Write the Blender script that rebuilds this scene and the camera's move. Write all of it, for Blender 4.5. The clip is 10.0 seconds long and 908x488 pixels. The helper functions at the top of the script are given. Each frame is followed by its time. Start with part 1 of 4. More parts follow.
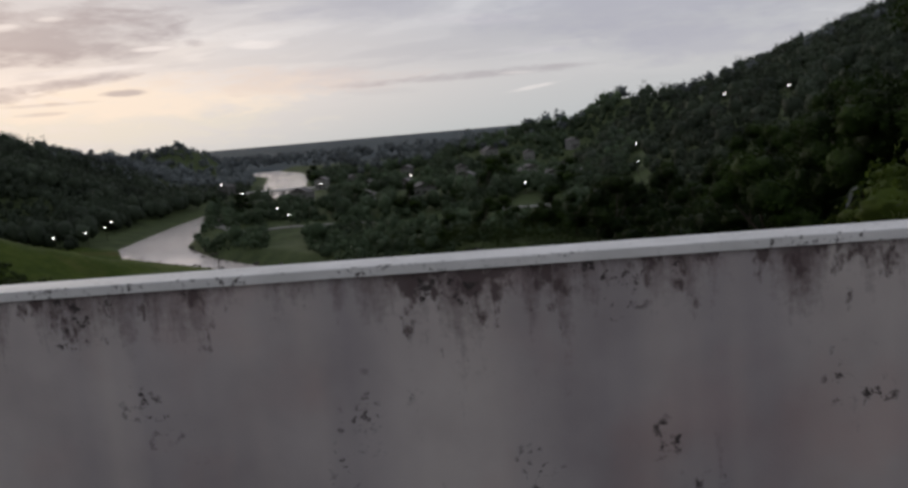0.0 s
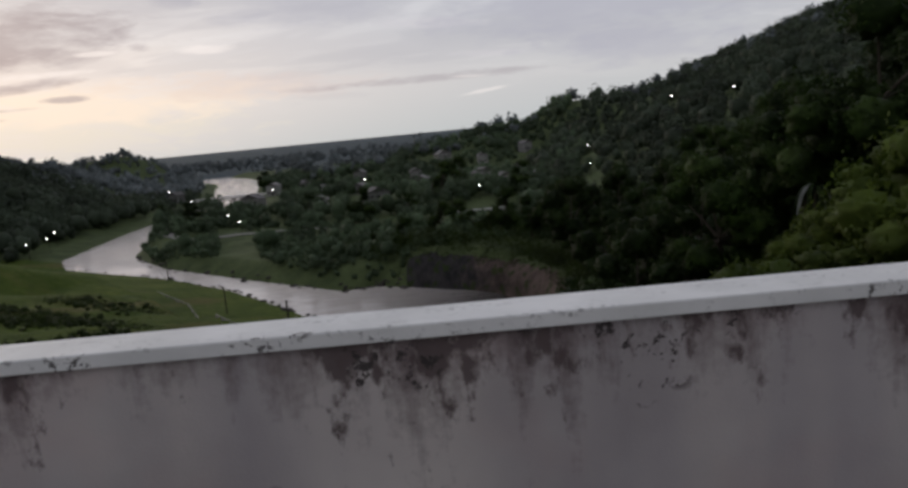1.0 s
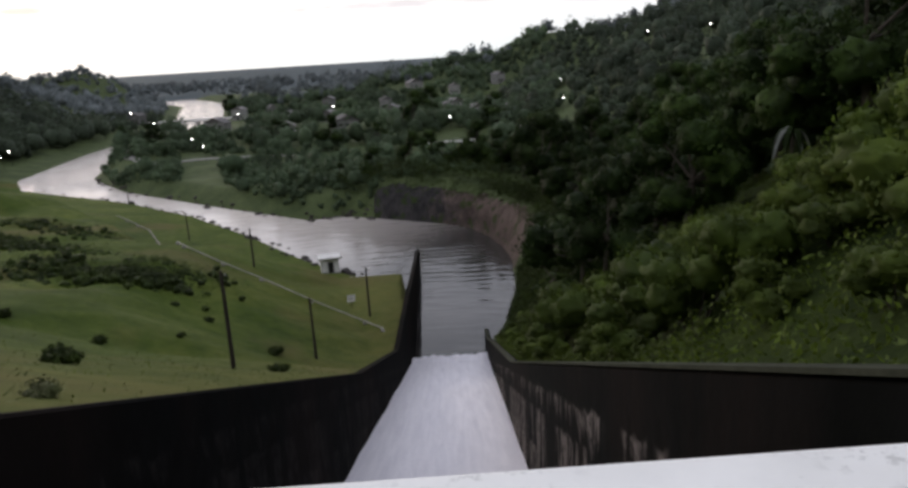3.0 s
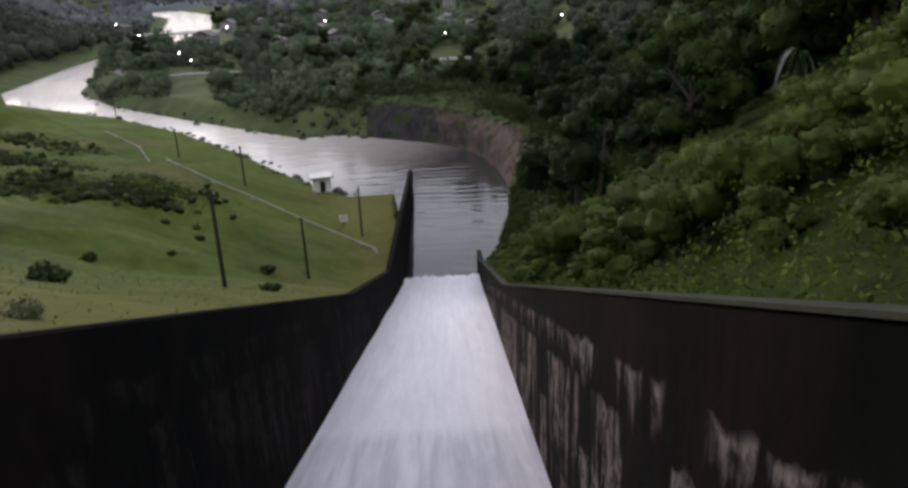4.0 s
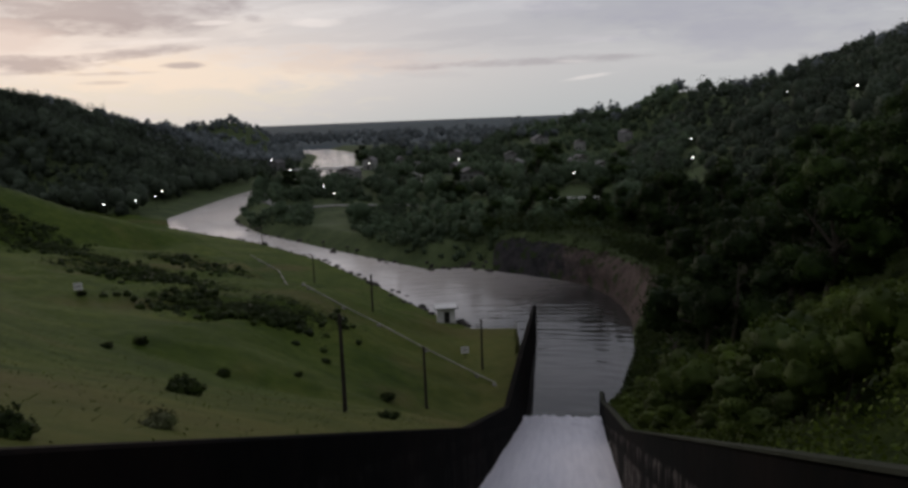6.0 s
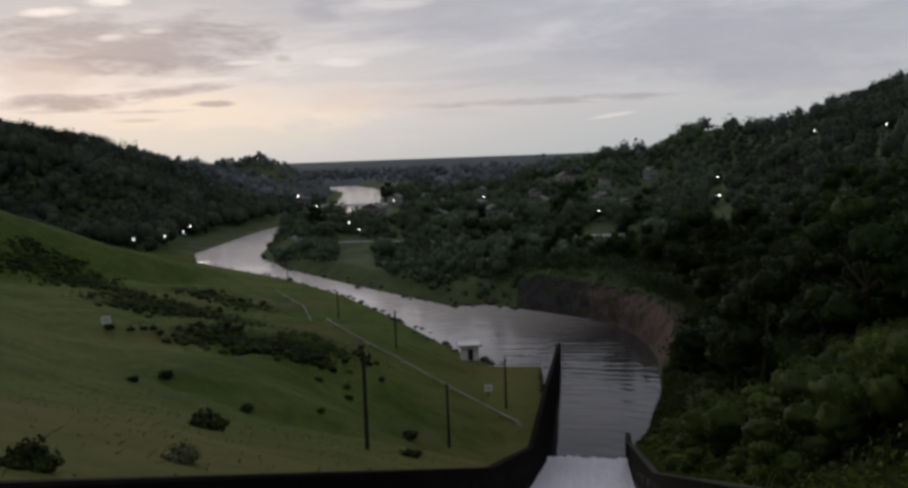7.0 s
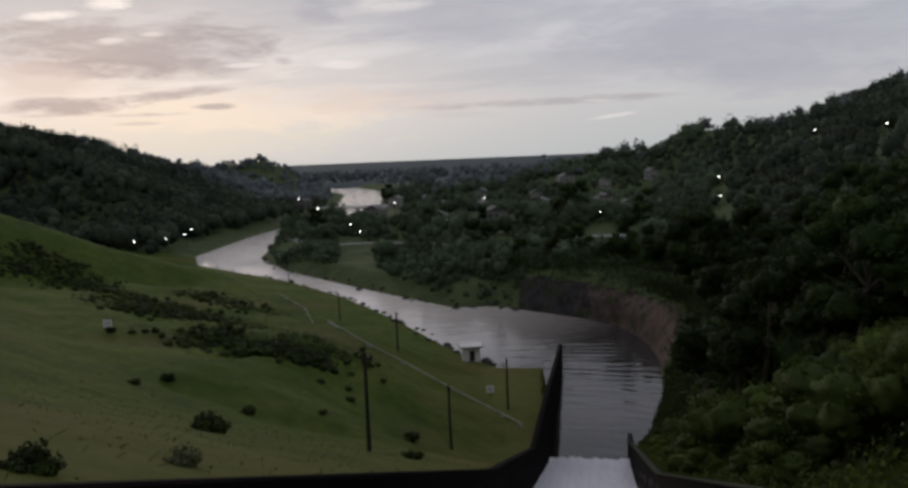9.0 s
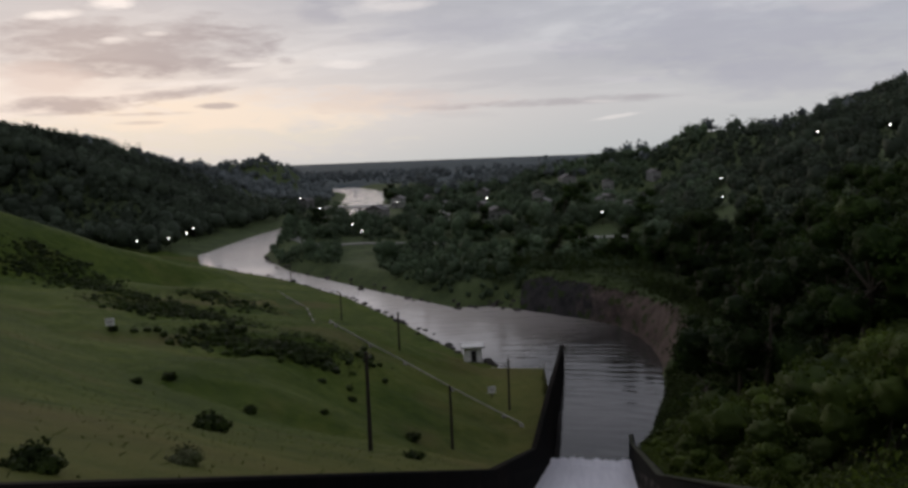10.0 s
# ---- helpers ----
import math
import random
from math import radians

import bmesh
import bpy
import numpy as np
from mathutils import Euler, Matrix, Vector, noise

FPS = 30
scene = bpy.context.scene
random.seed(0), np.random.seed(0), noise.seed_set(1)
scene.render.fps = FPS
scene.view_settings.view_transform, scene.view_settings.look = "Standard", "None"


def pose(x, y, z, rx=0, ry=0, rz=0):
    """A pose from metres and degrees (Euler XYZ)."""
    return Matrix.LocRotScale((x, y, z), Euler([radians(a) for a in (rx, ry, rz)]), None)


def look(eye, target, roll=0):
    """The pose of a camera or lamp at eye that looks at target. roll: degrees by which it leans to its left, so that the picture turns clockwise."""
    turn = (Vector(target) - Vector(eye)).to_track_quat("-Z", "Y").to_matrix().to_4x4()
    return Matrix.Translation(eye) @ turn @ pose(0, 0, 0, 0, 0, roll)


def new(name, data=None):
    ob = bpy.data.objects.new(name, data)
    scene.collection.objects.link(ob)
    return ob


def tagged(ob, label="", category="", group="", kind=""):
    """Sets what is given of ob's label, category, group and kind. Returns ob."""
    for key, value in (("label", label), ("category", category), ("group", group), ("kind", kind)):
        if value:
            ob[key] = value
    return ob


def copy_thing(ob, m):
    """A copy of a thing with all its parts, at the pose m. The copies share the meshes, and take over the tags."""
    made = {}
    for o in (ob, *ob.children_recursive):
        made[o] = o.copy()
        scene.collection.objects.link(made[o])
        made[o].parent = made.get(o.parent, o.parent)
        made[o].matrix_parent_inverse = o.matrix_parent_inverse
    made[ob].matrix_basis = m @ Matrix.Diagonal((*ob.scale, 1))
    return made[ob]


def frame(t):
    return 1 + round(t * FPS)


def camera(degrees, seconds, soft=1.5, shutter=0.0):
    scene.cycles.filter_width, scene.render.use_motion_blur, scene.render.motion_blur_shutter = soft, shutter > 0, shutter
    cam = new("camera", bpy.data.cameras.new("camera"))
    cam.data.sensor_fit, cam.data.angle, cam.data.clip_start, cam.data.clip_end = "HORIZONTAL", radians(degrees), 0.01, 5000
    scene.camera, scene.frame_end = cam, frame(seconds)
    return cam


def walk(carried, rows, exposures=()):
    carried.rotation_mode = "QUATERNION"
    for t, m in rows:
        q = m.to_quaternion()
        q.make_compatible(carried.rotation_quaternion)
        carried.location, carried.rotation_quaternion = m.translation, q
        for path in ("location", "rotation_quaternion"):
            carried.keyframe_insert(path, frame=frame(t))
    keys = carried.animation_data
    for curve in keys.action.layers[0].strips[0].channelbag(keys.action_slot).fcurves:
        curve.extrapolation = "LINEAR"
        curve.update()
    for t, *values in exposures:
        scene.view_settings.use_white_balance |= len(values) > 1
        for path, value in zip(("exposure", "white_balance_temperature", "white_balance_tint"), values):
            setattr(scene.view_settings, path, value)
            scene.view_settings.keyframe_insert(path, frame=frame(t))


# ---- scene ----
cam = camera(62.9, 10.0, soft=3.0)
# seconds, place of the eye, then yaw to the left, pitch up and lean
PATH = [
    (0, 0.060, -2.963, 34.317, 4.58, -8.87, -4.93),
    (0.5, 0.079, -2.404, 34.301, 4.91, -9.99, -1.90),
    (1, 0.003, -1.922, 34.302, 1.07, -8.91, -5.52),
    (1.5, 0.025, -1.469, 34.273, 4.27, -10.41, -2.68),
    (2, 0.029, -1.094, 34.262, 2.23, -11.14, -1.68),
    (2.5, 0.050, -0.790, 34.263, -2.20, -13.08, -4.14),
    (2.7, 0.050, -0.660, 34.250, -0.67, -13.37, -3.63),
    (3.8, 0.050, 0.120, 34.100, -2.48, -19.25, -2.84),
    (4, 0.050, 0.120, 34.100, -1.23, -20.48, -2.69),
    (4.5, 0.050, 0.120, 34.100, 2.46, -21.86, -2.89),
    (5, 0.050, 0.120, 34.100, 4.65, -18.75, -2.57),
    (5.5, 0.050, 0.120, 34.100, 6.69, -14.19, -2.11),
    (6, 0.050, 0.120, 34.100, 8.11, -9.75, -2.26),
    (7.5, 0.050, 0.120, 34.100, 10.17, -6.73, -2.00),
    (8, 0.050, 0.120, 34.100, 10.02, -6.72, -2.22),
    (8.5, 0.050, 0.120, 34.100, 10.39, -6.41, -2.43),
    (9, 0.050, 0.120, 34.100, 9.96, -6.73, -2.40),
    (9.5, 0.050, 0.120, 34.100, 10.34, -6.94, -2.47),
    (10, 0.050, 0.120, 34.100, 10.12, -6.71, -2.19),
]


def eye_pose(x, y, z, yaw, pitch, roll):
    return look((x, y, z), (x - math.sin(radians(yaw)) * math.cos(radians(pitch)),
                            y + math.cos(radians(yaw)) * math.cos(radians(pitch)),
                            z + math.sin(radians(pitch))), roll)


walk(cam, [(t, eye_pose(*row)) for t, *row in PATH],
     exposures=[(0.0, 0.05), (1.0, 0.1), (1.5, 0.12), (2.0, 0.12), (2.5, 0.42), (3.0, 0.95), (3.8, 1.3), (4.5, 1.6), (5.0, 1.6), (5.5, 0.5), (6.0, -0.05), (7.0, -0.05), (10.0, 0.0)])

# ---- sky and sun ----
SUN_AZ, SUN_EL = radians(-36), radians(9)
world = bpy.data.worlds.new("dusk_sky")
scene.world = world
world.use_nodes = True


class Nodes:
    """A short way to write node trees."""

    def __init__(self, tree):
        self.tree = tree
        tree.nodes.clear()

    def add(self, kind, ins=(), operation="", use_clamp=False):
        node = self.tree.nodes.new(kind)
        if operation:
            node.operation = operation
        if use_clamp:
            node.use_clamp = True
        for key, value in dict(ins).items():
            socket = node.inputs[key]
            if isinstance(value, bpy.types.NodeSocket):
                self.tree.links.new(value, socket)
            else:
                socket.default_value = value
        return node

    def math(self, op, a, b=0.0, c=0.0, clamp=False):
        return self.add("ShaderNodeMath", {0: a, 1: b, 2: c}, operation=op, use_clamp=clamp).outputs[0]

    def ramp(self, fac, stops, interpolation="LINEAR"):
        node = self.add("ShaderNodeValToRGB", {0: fac})
        node.color_ramp.interpolation = interpolation
        els = node.color_ramp.elements
        while len(els) < len(stops):
            els.new(0.5)
        for el, (at, col) in zip(els, stops):
            el.position = at
            el.color = (*col, 1) if not isinstance(col, (int, float)) else (col, col, col, 1)
        return node.outputs[0]

    def mix(self, fac, a, b, blend="MIX"):
        node = self.add("ShaderNodeMix")
        node.data_type, node.blend_type = "RGBA", blend
        for key, value in ((0, fac), (6, a), (7, b)):
            if isinstance(value, bpy.types.NodeSocket):
                self.tree.links.new(value, node.inputs[key])
            else:
                node.inputs[key].default_value = value
        return node.outputs[2]

    def noise(self, vector, scale, detail=4.0, rough=0.55, distortion=0.0):
        return self.add("ShaderNodeTexNoise", {"Vector": vector, "Scale": scale, "Detail": detail, "Roughness": rough, "Distortion": distortion}).outputs[0]

    def mapped(self, vector, scale=(1, 1, 1), location=(0, 0, 0), rotation=(0, 0, 0)):
        return self.add("ShaderNodeMapping", {"Vector": vector, "Scale": scale, "Location": location, "Rotation": rotation}).outputs[0]


def rgba(*c):
    return (*c, 1.0)


n = Nodes(world.node_tree)
sky = n.add("ShaderNodeTexSky")
sky.sky_type, sky.sun_disc, sky.sun_elevation, sky.sun_rotation = "NISHITA", False, SUN_EL, SUN_AZ
sky.air_density, sky.dust_density = 1.5, 3.0
way = n.add("ShaderNodeTexCoord").outputs["Generated"]
xyz = n.add("ShaderNodeSeparateXYZ", {0: way}).outputs
up = n.math("MAXIMUM", xyz[2], 0.0)
# the cloud layer is a flat sheet overhead: flatten the view onto it
flat = n.math("ADD", up, 0.14)
sheet = n.add("ShaderNodeCombineXYZ", {0: n.math("DIVIDE", xyz[0], flat), 1: n.math("DIVIDE", xyz[1], flat), 2: 0.3}).outputs[0]
big = n.noise(n.mapped(sheet, (0.8, 1.15, 1), (0.6, 0.4, 0.0), (0, 0, 0.2)), 1.0, 7.0, 0.52, 0.4)
fine = n.noise(n.mapped(sheet, (1.3, 2.2, 1), (3.0, 1.0, 0.0), (0, 0, 0.15)), 1.0, 7.0, 0.56, 0.5)
# warm glow low down where the sun has gone behind cloud
toward = n.add("ShaderNodeVectorMath", {0: way, 1: (math.sin(SUN_AZ), math.cos(SUN_AZ), 0.05)}, operation="DOT_PRODUCT").outputs["Value"]
glow = n.math("POWER", n.math("MAXIMUM", toward, 0.0), 9.0)
base = n.ramp(up, [(0.0, (0.50, 0.525, 0.535)), (0.06, (0.56, 0.56, 0.575)), (0.14, (0.53, 0.545, 0.595)), (0.3, (0.46, 0.48, 0.55)), (1.0, (0.40, 0.43, 0.50))])
warm = n.mix(n.math("MULTIPLY", glow, n.ramp(up, [(0.0, 0.5), (0.08, 0.85), (0.15, 0.6), (0.24, 0.2), (0.5, 0.0)])), base, rgba(0.94, 0.835, 0.765))
dark = n.mix(n.math("MULTIPLY", n.ramp(big, [(0.43, 0.0), (0.47, 0.5), (0.60, 1.0)]), n.ramp(up, [(0.06, 0.0), (0.12, 0.25), (0.22, 0.4), (0.4, 0.85)])), warm, rgba(0.31, 0.315, 0.375))
light = n.mix(n.math("MULTIPLY", n.ramp(fine, [(0.55, 0.0), (0.60, 0.6), (0.68, 1.0)]), n.ramp(up, [(0.03, 0.0), (0.10, 0.2), (0.22, 0.3), (0.4, 0.6)])), dark, rgba(0.84, 0.81, 0.81))
puff = n.noise(n.mapped(sheet, (2.6, 3.6, 1), (1.0, 6.0, 0.0)), 1.0, 8.0, 0.6, 0.7)
puffs = n.math("MULTIPLY", n.math("MULTIPLY", n.ramp(puff, [(0.50, 0.0), (0.56, 0.7), (0.66, 1.0)]), n.ramp(big, [(0.40, 1.0), (0.52, 0.25)])), n.ramp(up, [(0.08, 0.0), (0.16, 0.35), (0.4, 0.6)]))
light = n.mix(puffs, light, n.mix(glow, rgba(0.66, 0.66, 0.70), rgba(0.96, 0.92, 0.90)))
bars = n.noise(n.mapped(sheet, (0.55, 1.5, 1), (5.0, 2.0, 0.0), (0, 0, 0.35)), 1.0, 6.0, 0.55, 0.5)
light = n.mix(n.math("MULTIPLY", n.ramp(bars, [(0.53, 0.0), (0.57, 0.8), (0.7, 1.0)]), n.ramp(up, [(0.03, 0.0), (0.07, 0.22), (0.16, 0.2), (0.3, 0.1)])), light, rgba(0.40, 0.395, 0.44))
# cloud banks and gaps low over the valley, each with its bearing, height, half length, half depth and tilt in degrees
bearing = n.math("MULTIPLY", n.math("ARCTAN2", xyz[0], xyz[1]), 57.296)
height = n.math("MULTIPLY", n.math("ARCSINE", xyz[2]), 57.296)
plate = n.add("ShaderNodeCombineXYZ", {0: n.math("MULTIPLY", bearing, 0.20), 1: n.math("MULTIPLY", height, 0.75), 2: 0.0}).outputs[0]
fray = n.math("ADD", n.math("MULTIPLY", n.math("SUBTRACT", n.noise(plate, 1.0, 6.0, 0.55, 0.3), 0.5), 4.2), n.math("MULTIPLY", n.math("SUBTRACT", n.noise(plate, 4.0, 5.0, 0.6, 0.5), 0.5), 1.6))
WARM, CREAM, ROSE = rgba(0.90, 0.775, 0.66), rgba(0.76, 0.71, 0.62), rgba(0.68, 0.575, 0.55)
MAUVE, LAVENDER, SLATE = rgba(0.37, 0.335, 0.365), rgba(0.43, 0.43, 0.50), rgba(0.33, 0.335, 0.42)
BRIGHT, PALE = rgba(0.95, 0.88, 0.85), rgba(0.60, 0.58, 0.62)


def cloud(under, at_bearing, at_height, long, deep, tilt, colour, share):
    """Lays one frayed bank of cloud, or a gap, over the sky so far."""
    u, v = n.math("SUBTRACT", bearing, at_bearing), n.math("SUBTRACT", height, at_height)
    c, k = math.cos(radians(tilt)), math.sin(radians(tilt))
    along = n.math("ADD", n.math("MULTIPLY", u, c / long), n.math("MULTIPLY", v, k / long))
    over = n.math("ADD", n.math("MULTIPLY", u, -k / deep), n.math("MULTIPLY", v, c / deep))
    far = n.math("ADD", n.math("MULTIPLY", along, along), n.math("MULTIPLY", over, over))
    inside = n.math("MULTIPLY", n.math("SUBTRACT", 1.3, n.math("ADD", far, fray)), 0.8, clamp=True)
    return n.mix(n.math("MULTIPLY", inside, share), under, colour)


light = cloud(light, -28.5, 2.3, 12.4, 2.14, -0.6, CREAM, 0.75)
light = cloud(light, -24.5, 3.8, 11.2, 1.51, 0.3, WARM, 0.9)
light = cloud(light, -14.9, 4.4, 10.4, 0.98, -2.4, ROSE, 0.45)
light = cloud(light, -32.4, 8.4, 9.9, 1.96, -0.5, MAUVE, 0.75)
light = cloud(light, -33.6, 6.8, 4.9, 0.62, -1.0, MAUVE, 0.6)
light = cloud(light, -38.3, 6.2, 3.5, 1.07, -2.2, ROSE, 0.6)
light = cloud(light, -36.5, 4.4, 4.2, 0.58, 1.9, MAUVE, 0.8)
light = cloud(light, -30.2, 5.2, 4.3, 0.40, 5.5, MAUVE, 0.75)
light = cloud(light, -29.6, 5.9, 4.5, 0.22, 2.1, BRIGHT, 0.5)
light = cloud(light, -27.2, 4.3, 1.3, 0.22, -0.1, MAUVE, 0.7)
light = cloud(light, -31.7, 3.8, 2.8, 0.13, 0.8, MAUVE, 0.45)
light = cloud(light, -32.4, 3.2, 1.5, 0.13, 0.5, MAUVE, 0.35)
light = cloud(light, -37.2, 10.3, 1.8, 0.31, 5.1, BRIGHT, 0.95)
light = cloud(light, -33.4, 11.2, 1.6, 0.53, 3.8, BRIGHT, 0.9)
light = cloud(light, -33.5, 8.8, 1.2, 0.27, 6.9, BRIGHT, 0.8)
light = cloud(light, -31.0, 9.3, 1.0, 0.22, 3.6, BRIGHT, 0.6)
light = cloud(light, -19.6, 11.0, 1.9, 0.89, -6.4, SLATE, 0.35)
light = cloud(light, -14.2, 11.4, 3.0, 0.62, 2.6, BRIGHT, 0.4)
light = cloud(light, -17.3, 7.1, 1.9, 0.31, -0.0, BRIGHT, 0.5)
light = cloud(light, -24.8, 7.2, 1.4, 0.18, 1.3, BRIGHT, 0.6)
light = cloud(light, -25.1, 9.0, 3.4, 0.71, -4.8, MAUVE, 0.5)
light = cloud(light, -2.1, 7.9, 4.1, 0.40, -4.7, PALE, 0.5)
light = cloud(light, -1.7, 3.8, 9.8, 0.31, 0.2, MAUVE, 0.5)
light = cloud(light, 1.3, 3.7, 1.5, 0.13, -2.9, BRIGHT, 0.35)
light = cloud(light, 2.3, 2.5, 2.1, 0.13, 6.4, BRIGHT, 0.4)
light = cloud(light, 3.0, 5.2, 3.1, 0.22, -2.6, PALE, 0.4)
light = cloud(light, 10.6, 7.9, 10.7, 2.67, -3.2, LAVENDER, 0.6)
light = cloud(light, 13.7, 4.9, 7.6, 1.78, -3.0, LAVENDER, 0.5)
light = cloud(light, 16.9, 9.1, 2.1, 0.53, -8.4, PALE, 0.4)
light = cloud(light, -10.4, 9.4, 6.1, 1.33, 1.8, LAVENDER, 0.4)
both = n.mix(0.96, n.mix(1.0, sky.outputs[0], rgba(0.05, 0.05, 0.06), "MULTIPLY"), light)
n.add("ShaderNodeOutputWorld", {0: n.add("ShaderNodeBackground", {0: both, 1: 1.0}).outputs[0]})

sun = new("sun", bpy.data.lights.new("sun", "SUN"))
sun.data.energy, sun.data.angle, sun.data.color = 0.5, radians(14), (1.0, 0.86, 0.72)
sun.matrix_world = look((100 * math.sin(SUN_AZ), 100 * math.cos(SUN_AZ), 34 + 100 * math.tan(SUN_EL)), (0, 0, 34))

# ---- materials ----


def material(name, build):
    mat = bpy.data.materials.new(name)
    mat.use_nodes = True
    m = Nodes(mat.node_tree)
    shader = m.add("ShaderNodeBsdfPrincipled")
    surface = build(m, shader, m.add("ShaderNodeTexCoord").outputs["Object"])
    m.add("ShaderNodeOutputMaterial", {0: surface or shader.outputs[0]})
    return mat


def give(m, shader, **ins):
    for key, value in ins.items():
        socket = shader.inputs[key.replace("_", " ")]
        if isinstance(value, bpy.types.NodeSocket):
            m.tree.links.new(value, socket)
        else:
            socket.default_value = value


def bump(m, height, strength=0.3, distance=0.02):
    return m.add("ShaderNodeBump", {"Height": height, "Strength": strength, "Distance": distance}).outputs[0]


def mottled(name, dark, light, scale, rough=0.85, relief=0.3, distance=0.02, spec=0.3, metal=0.0, second=None, per_object=0.0):
    """A two-scale mottled surface between two colours, with an optional third in patches."""

    def build(m, shader, at):
        a = m.noise(at, scale, 5, 0.6)
        b = m.noise(at, scale * 9, 4, 0.6)
        f = m.math("ADD", m.math("MULTIPLY", a, 0.65), m.math("MULTIPLY", b, 0.35))
        col = m.ramp(f, [(0.36, dark), (0.64, light)])
        if second:
            col = m.mix(m.ramp(m.noise(at, scale * 0.37, 3, 0.5), [(0.5, 0.0), (0.66, 0.8)]), col, rgba(*second))
        if per_object:
            r = m.add("ShaderNodeObjectInfo").outputs["Random"]
            col = m.mix(1.0, col, m.ramp(r, [(0.0, 1 - per_object), (1.0, 1.0)]), "MULTIPLY")
        give(m, shader, Base_Color=col, Roughness=rough, Metallic=metal, Normal=bump(m, f, relief, distance))
        shader.inputs["Specular IOR Level"].default_value = spec

    return material(name, build)


def parapet_build(m, shader, at):
    p = m.add("ShaderNodeSeparateXYZ", {0: at}).outputs
    cloud = m.noise(at, 1.3, 4, 0.55)
    col = m.ramp(cloud, [(0.35, (0.40, 0.365, 0.355)), (0.65, (0.53, 0.495, 0.475))])
    col = m.mix(m.ramp(m.noise(m.mapped(at, (1.1, 1, 0.8), (4, 0, 2)), 1.6, 3), [(0.52, 0.0), (0.7, 0.35)]), col, rgba(0.48, 0.34, 0.31))
    wash = m.noise(m.mapped(at, (1.6, 1, 0.12), (6, 0, 1)), 1.0, 3, 0.5, 0.3)
    col = m.mix(1.0, col, m.ramp(wash, [(0.38, (0.80, 0.79, 0.82)), (0.62, (1.08, 1.06, 1.03))]), "MULTIPLY")
    # rain streaks: long in z, short in x, thick under the coping
    streak = m.noise(m.mapped(at, (7.0, 1.0, 0.9)), 1.0, 5, 0.62)
    stretch = m.noise(m.mapped(at, (1.7, 0.0, 0.25), (0.4, 0, 0)), 1.0, 2, 0.5)
    grit = m.noise(at, 26.0, 5, 0.7)
    low = m.math("SUBTRACT", 33.72, p[2])
    near_top = m.ramp(m.math("MULTIPLY", low, 2.2), [(0.0, 0.165), (0.25, 0.11), (0.8, 0.0)])
    f = m.math("ADD", m.math("ADD", m.math("MULTIPLY", streak, 0.55), m.math("MULTIPLY", grit, 0.22)), m.math("ADD", near_top, m.math("MULTIPLY", stretch, 0.26)))
    col = m.mix(m.ramp(f, [(0.60, 0.0), (0.68, 0.45), (0.77, 0.9)]), col, rgba(0.13, 0.095, 0.095))
    blot = m.noise(m.mapped(at, (1, 1, 1), (9, 3, 1)), 2.4, 3, 0.5)
    mould = m.noise(m.mapped(at, (1.0, 1, 0.6), (5, 1, 3)), 11.0, 5, 0.65)
    cover = m.math("ADD", m.math("MULTIPLY", mould, 0.7), m.math("ADD", m.math("MULTIPLY", stretch, 0.42), near_top))
    col = m.mix(m.ramp(cover, [(0.735, 0.0), (0.80, 0.9)]), col, rgba(0.085, 0.060, 0.058))
    spots = m.math("MULTIPLY", m.ramp(m.noise(at, 19.0, 5, 0.72), [(0.55, 0.0), (0.60, 1.0)]), m.ramp(m.math("ADD", blot, near_top), [(0.62, 0.0), (0.67, 0.95)]))
    col = m.mix(spots, col, rgba(0.035, 0.028, 0.026))
    give(m, shader, Base_Color=col, Roughness=0.8, Normal=bump(m, m.math("ADD", grit, m.noise(at, 90.0, 3)), 0.25, 0.004))


def coping_build(m, shader, at):
    grit = m.noise(at, 40.0, 5, 0.7)
    col = m.ramp(m.noise(at, 3.0, 5), [(0.35, (0.66, 0.655, 0.635)), (0.65, (0.80, 0.79, 0.77))])
    patch = m.ramp(m.noise(m.mapped(at, (1, 2.2, 2), (2, 7, 1)), 5.0, 3), [(0.47, 0.0), (0.58, 1.0)])
    p = m.add("ShaderNodeSeparateXYZ", {0: at}).outputs
    front = m.ramp(m.math("MULTIPLY", m.math("SUBTRACT", p[1], 0.09), 10.0), [(0.0, 1.0), (0.25, 0.9), (0.4, 0.35), (1.0, 0.3)])
    chips = m.math("MULTIPLY", m.math("MULTIPLY", m.ramp(grit, [(0.55, 0.0), (0.60, 1.0)]), patch), front)
    col = m.mix(chips, col, rgba(0.07, 0.06, 0.055))
    give(m, shader, Base_Color=col, Roughness=0.7, Normal=bump(m, grit, 0.3, 0.004))


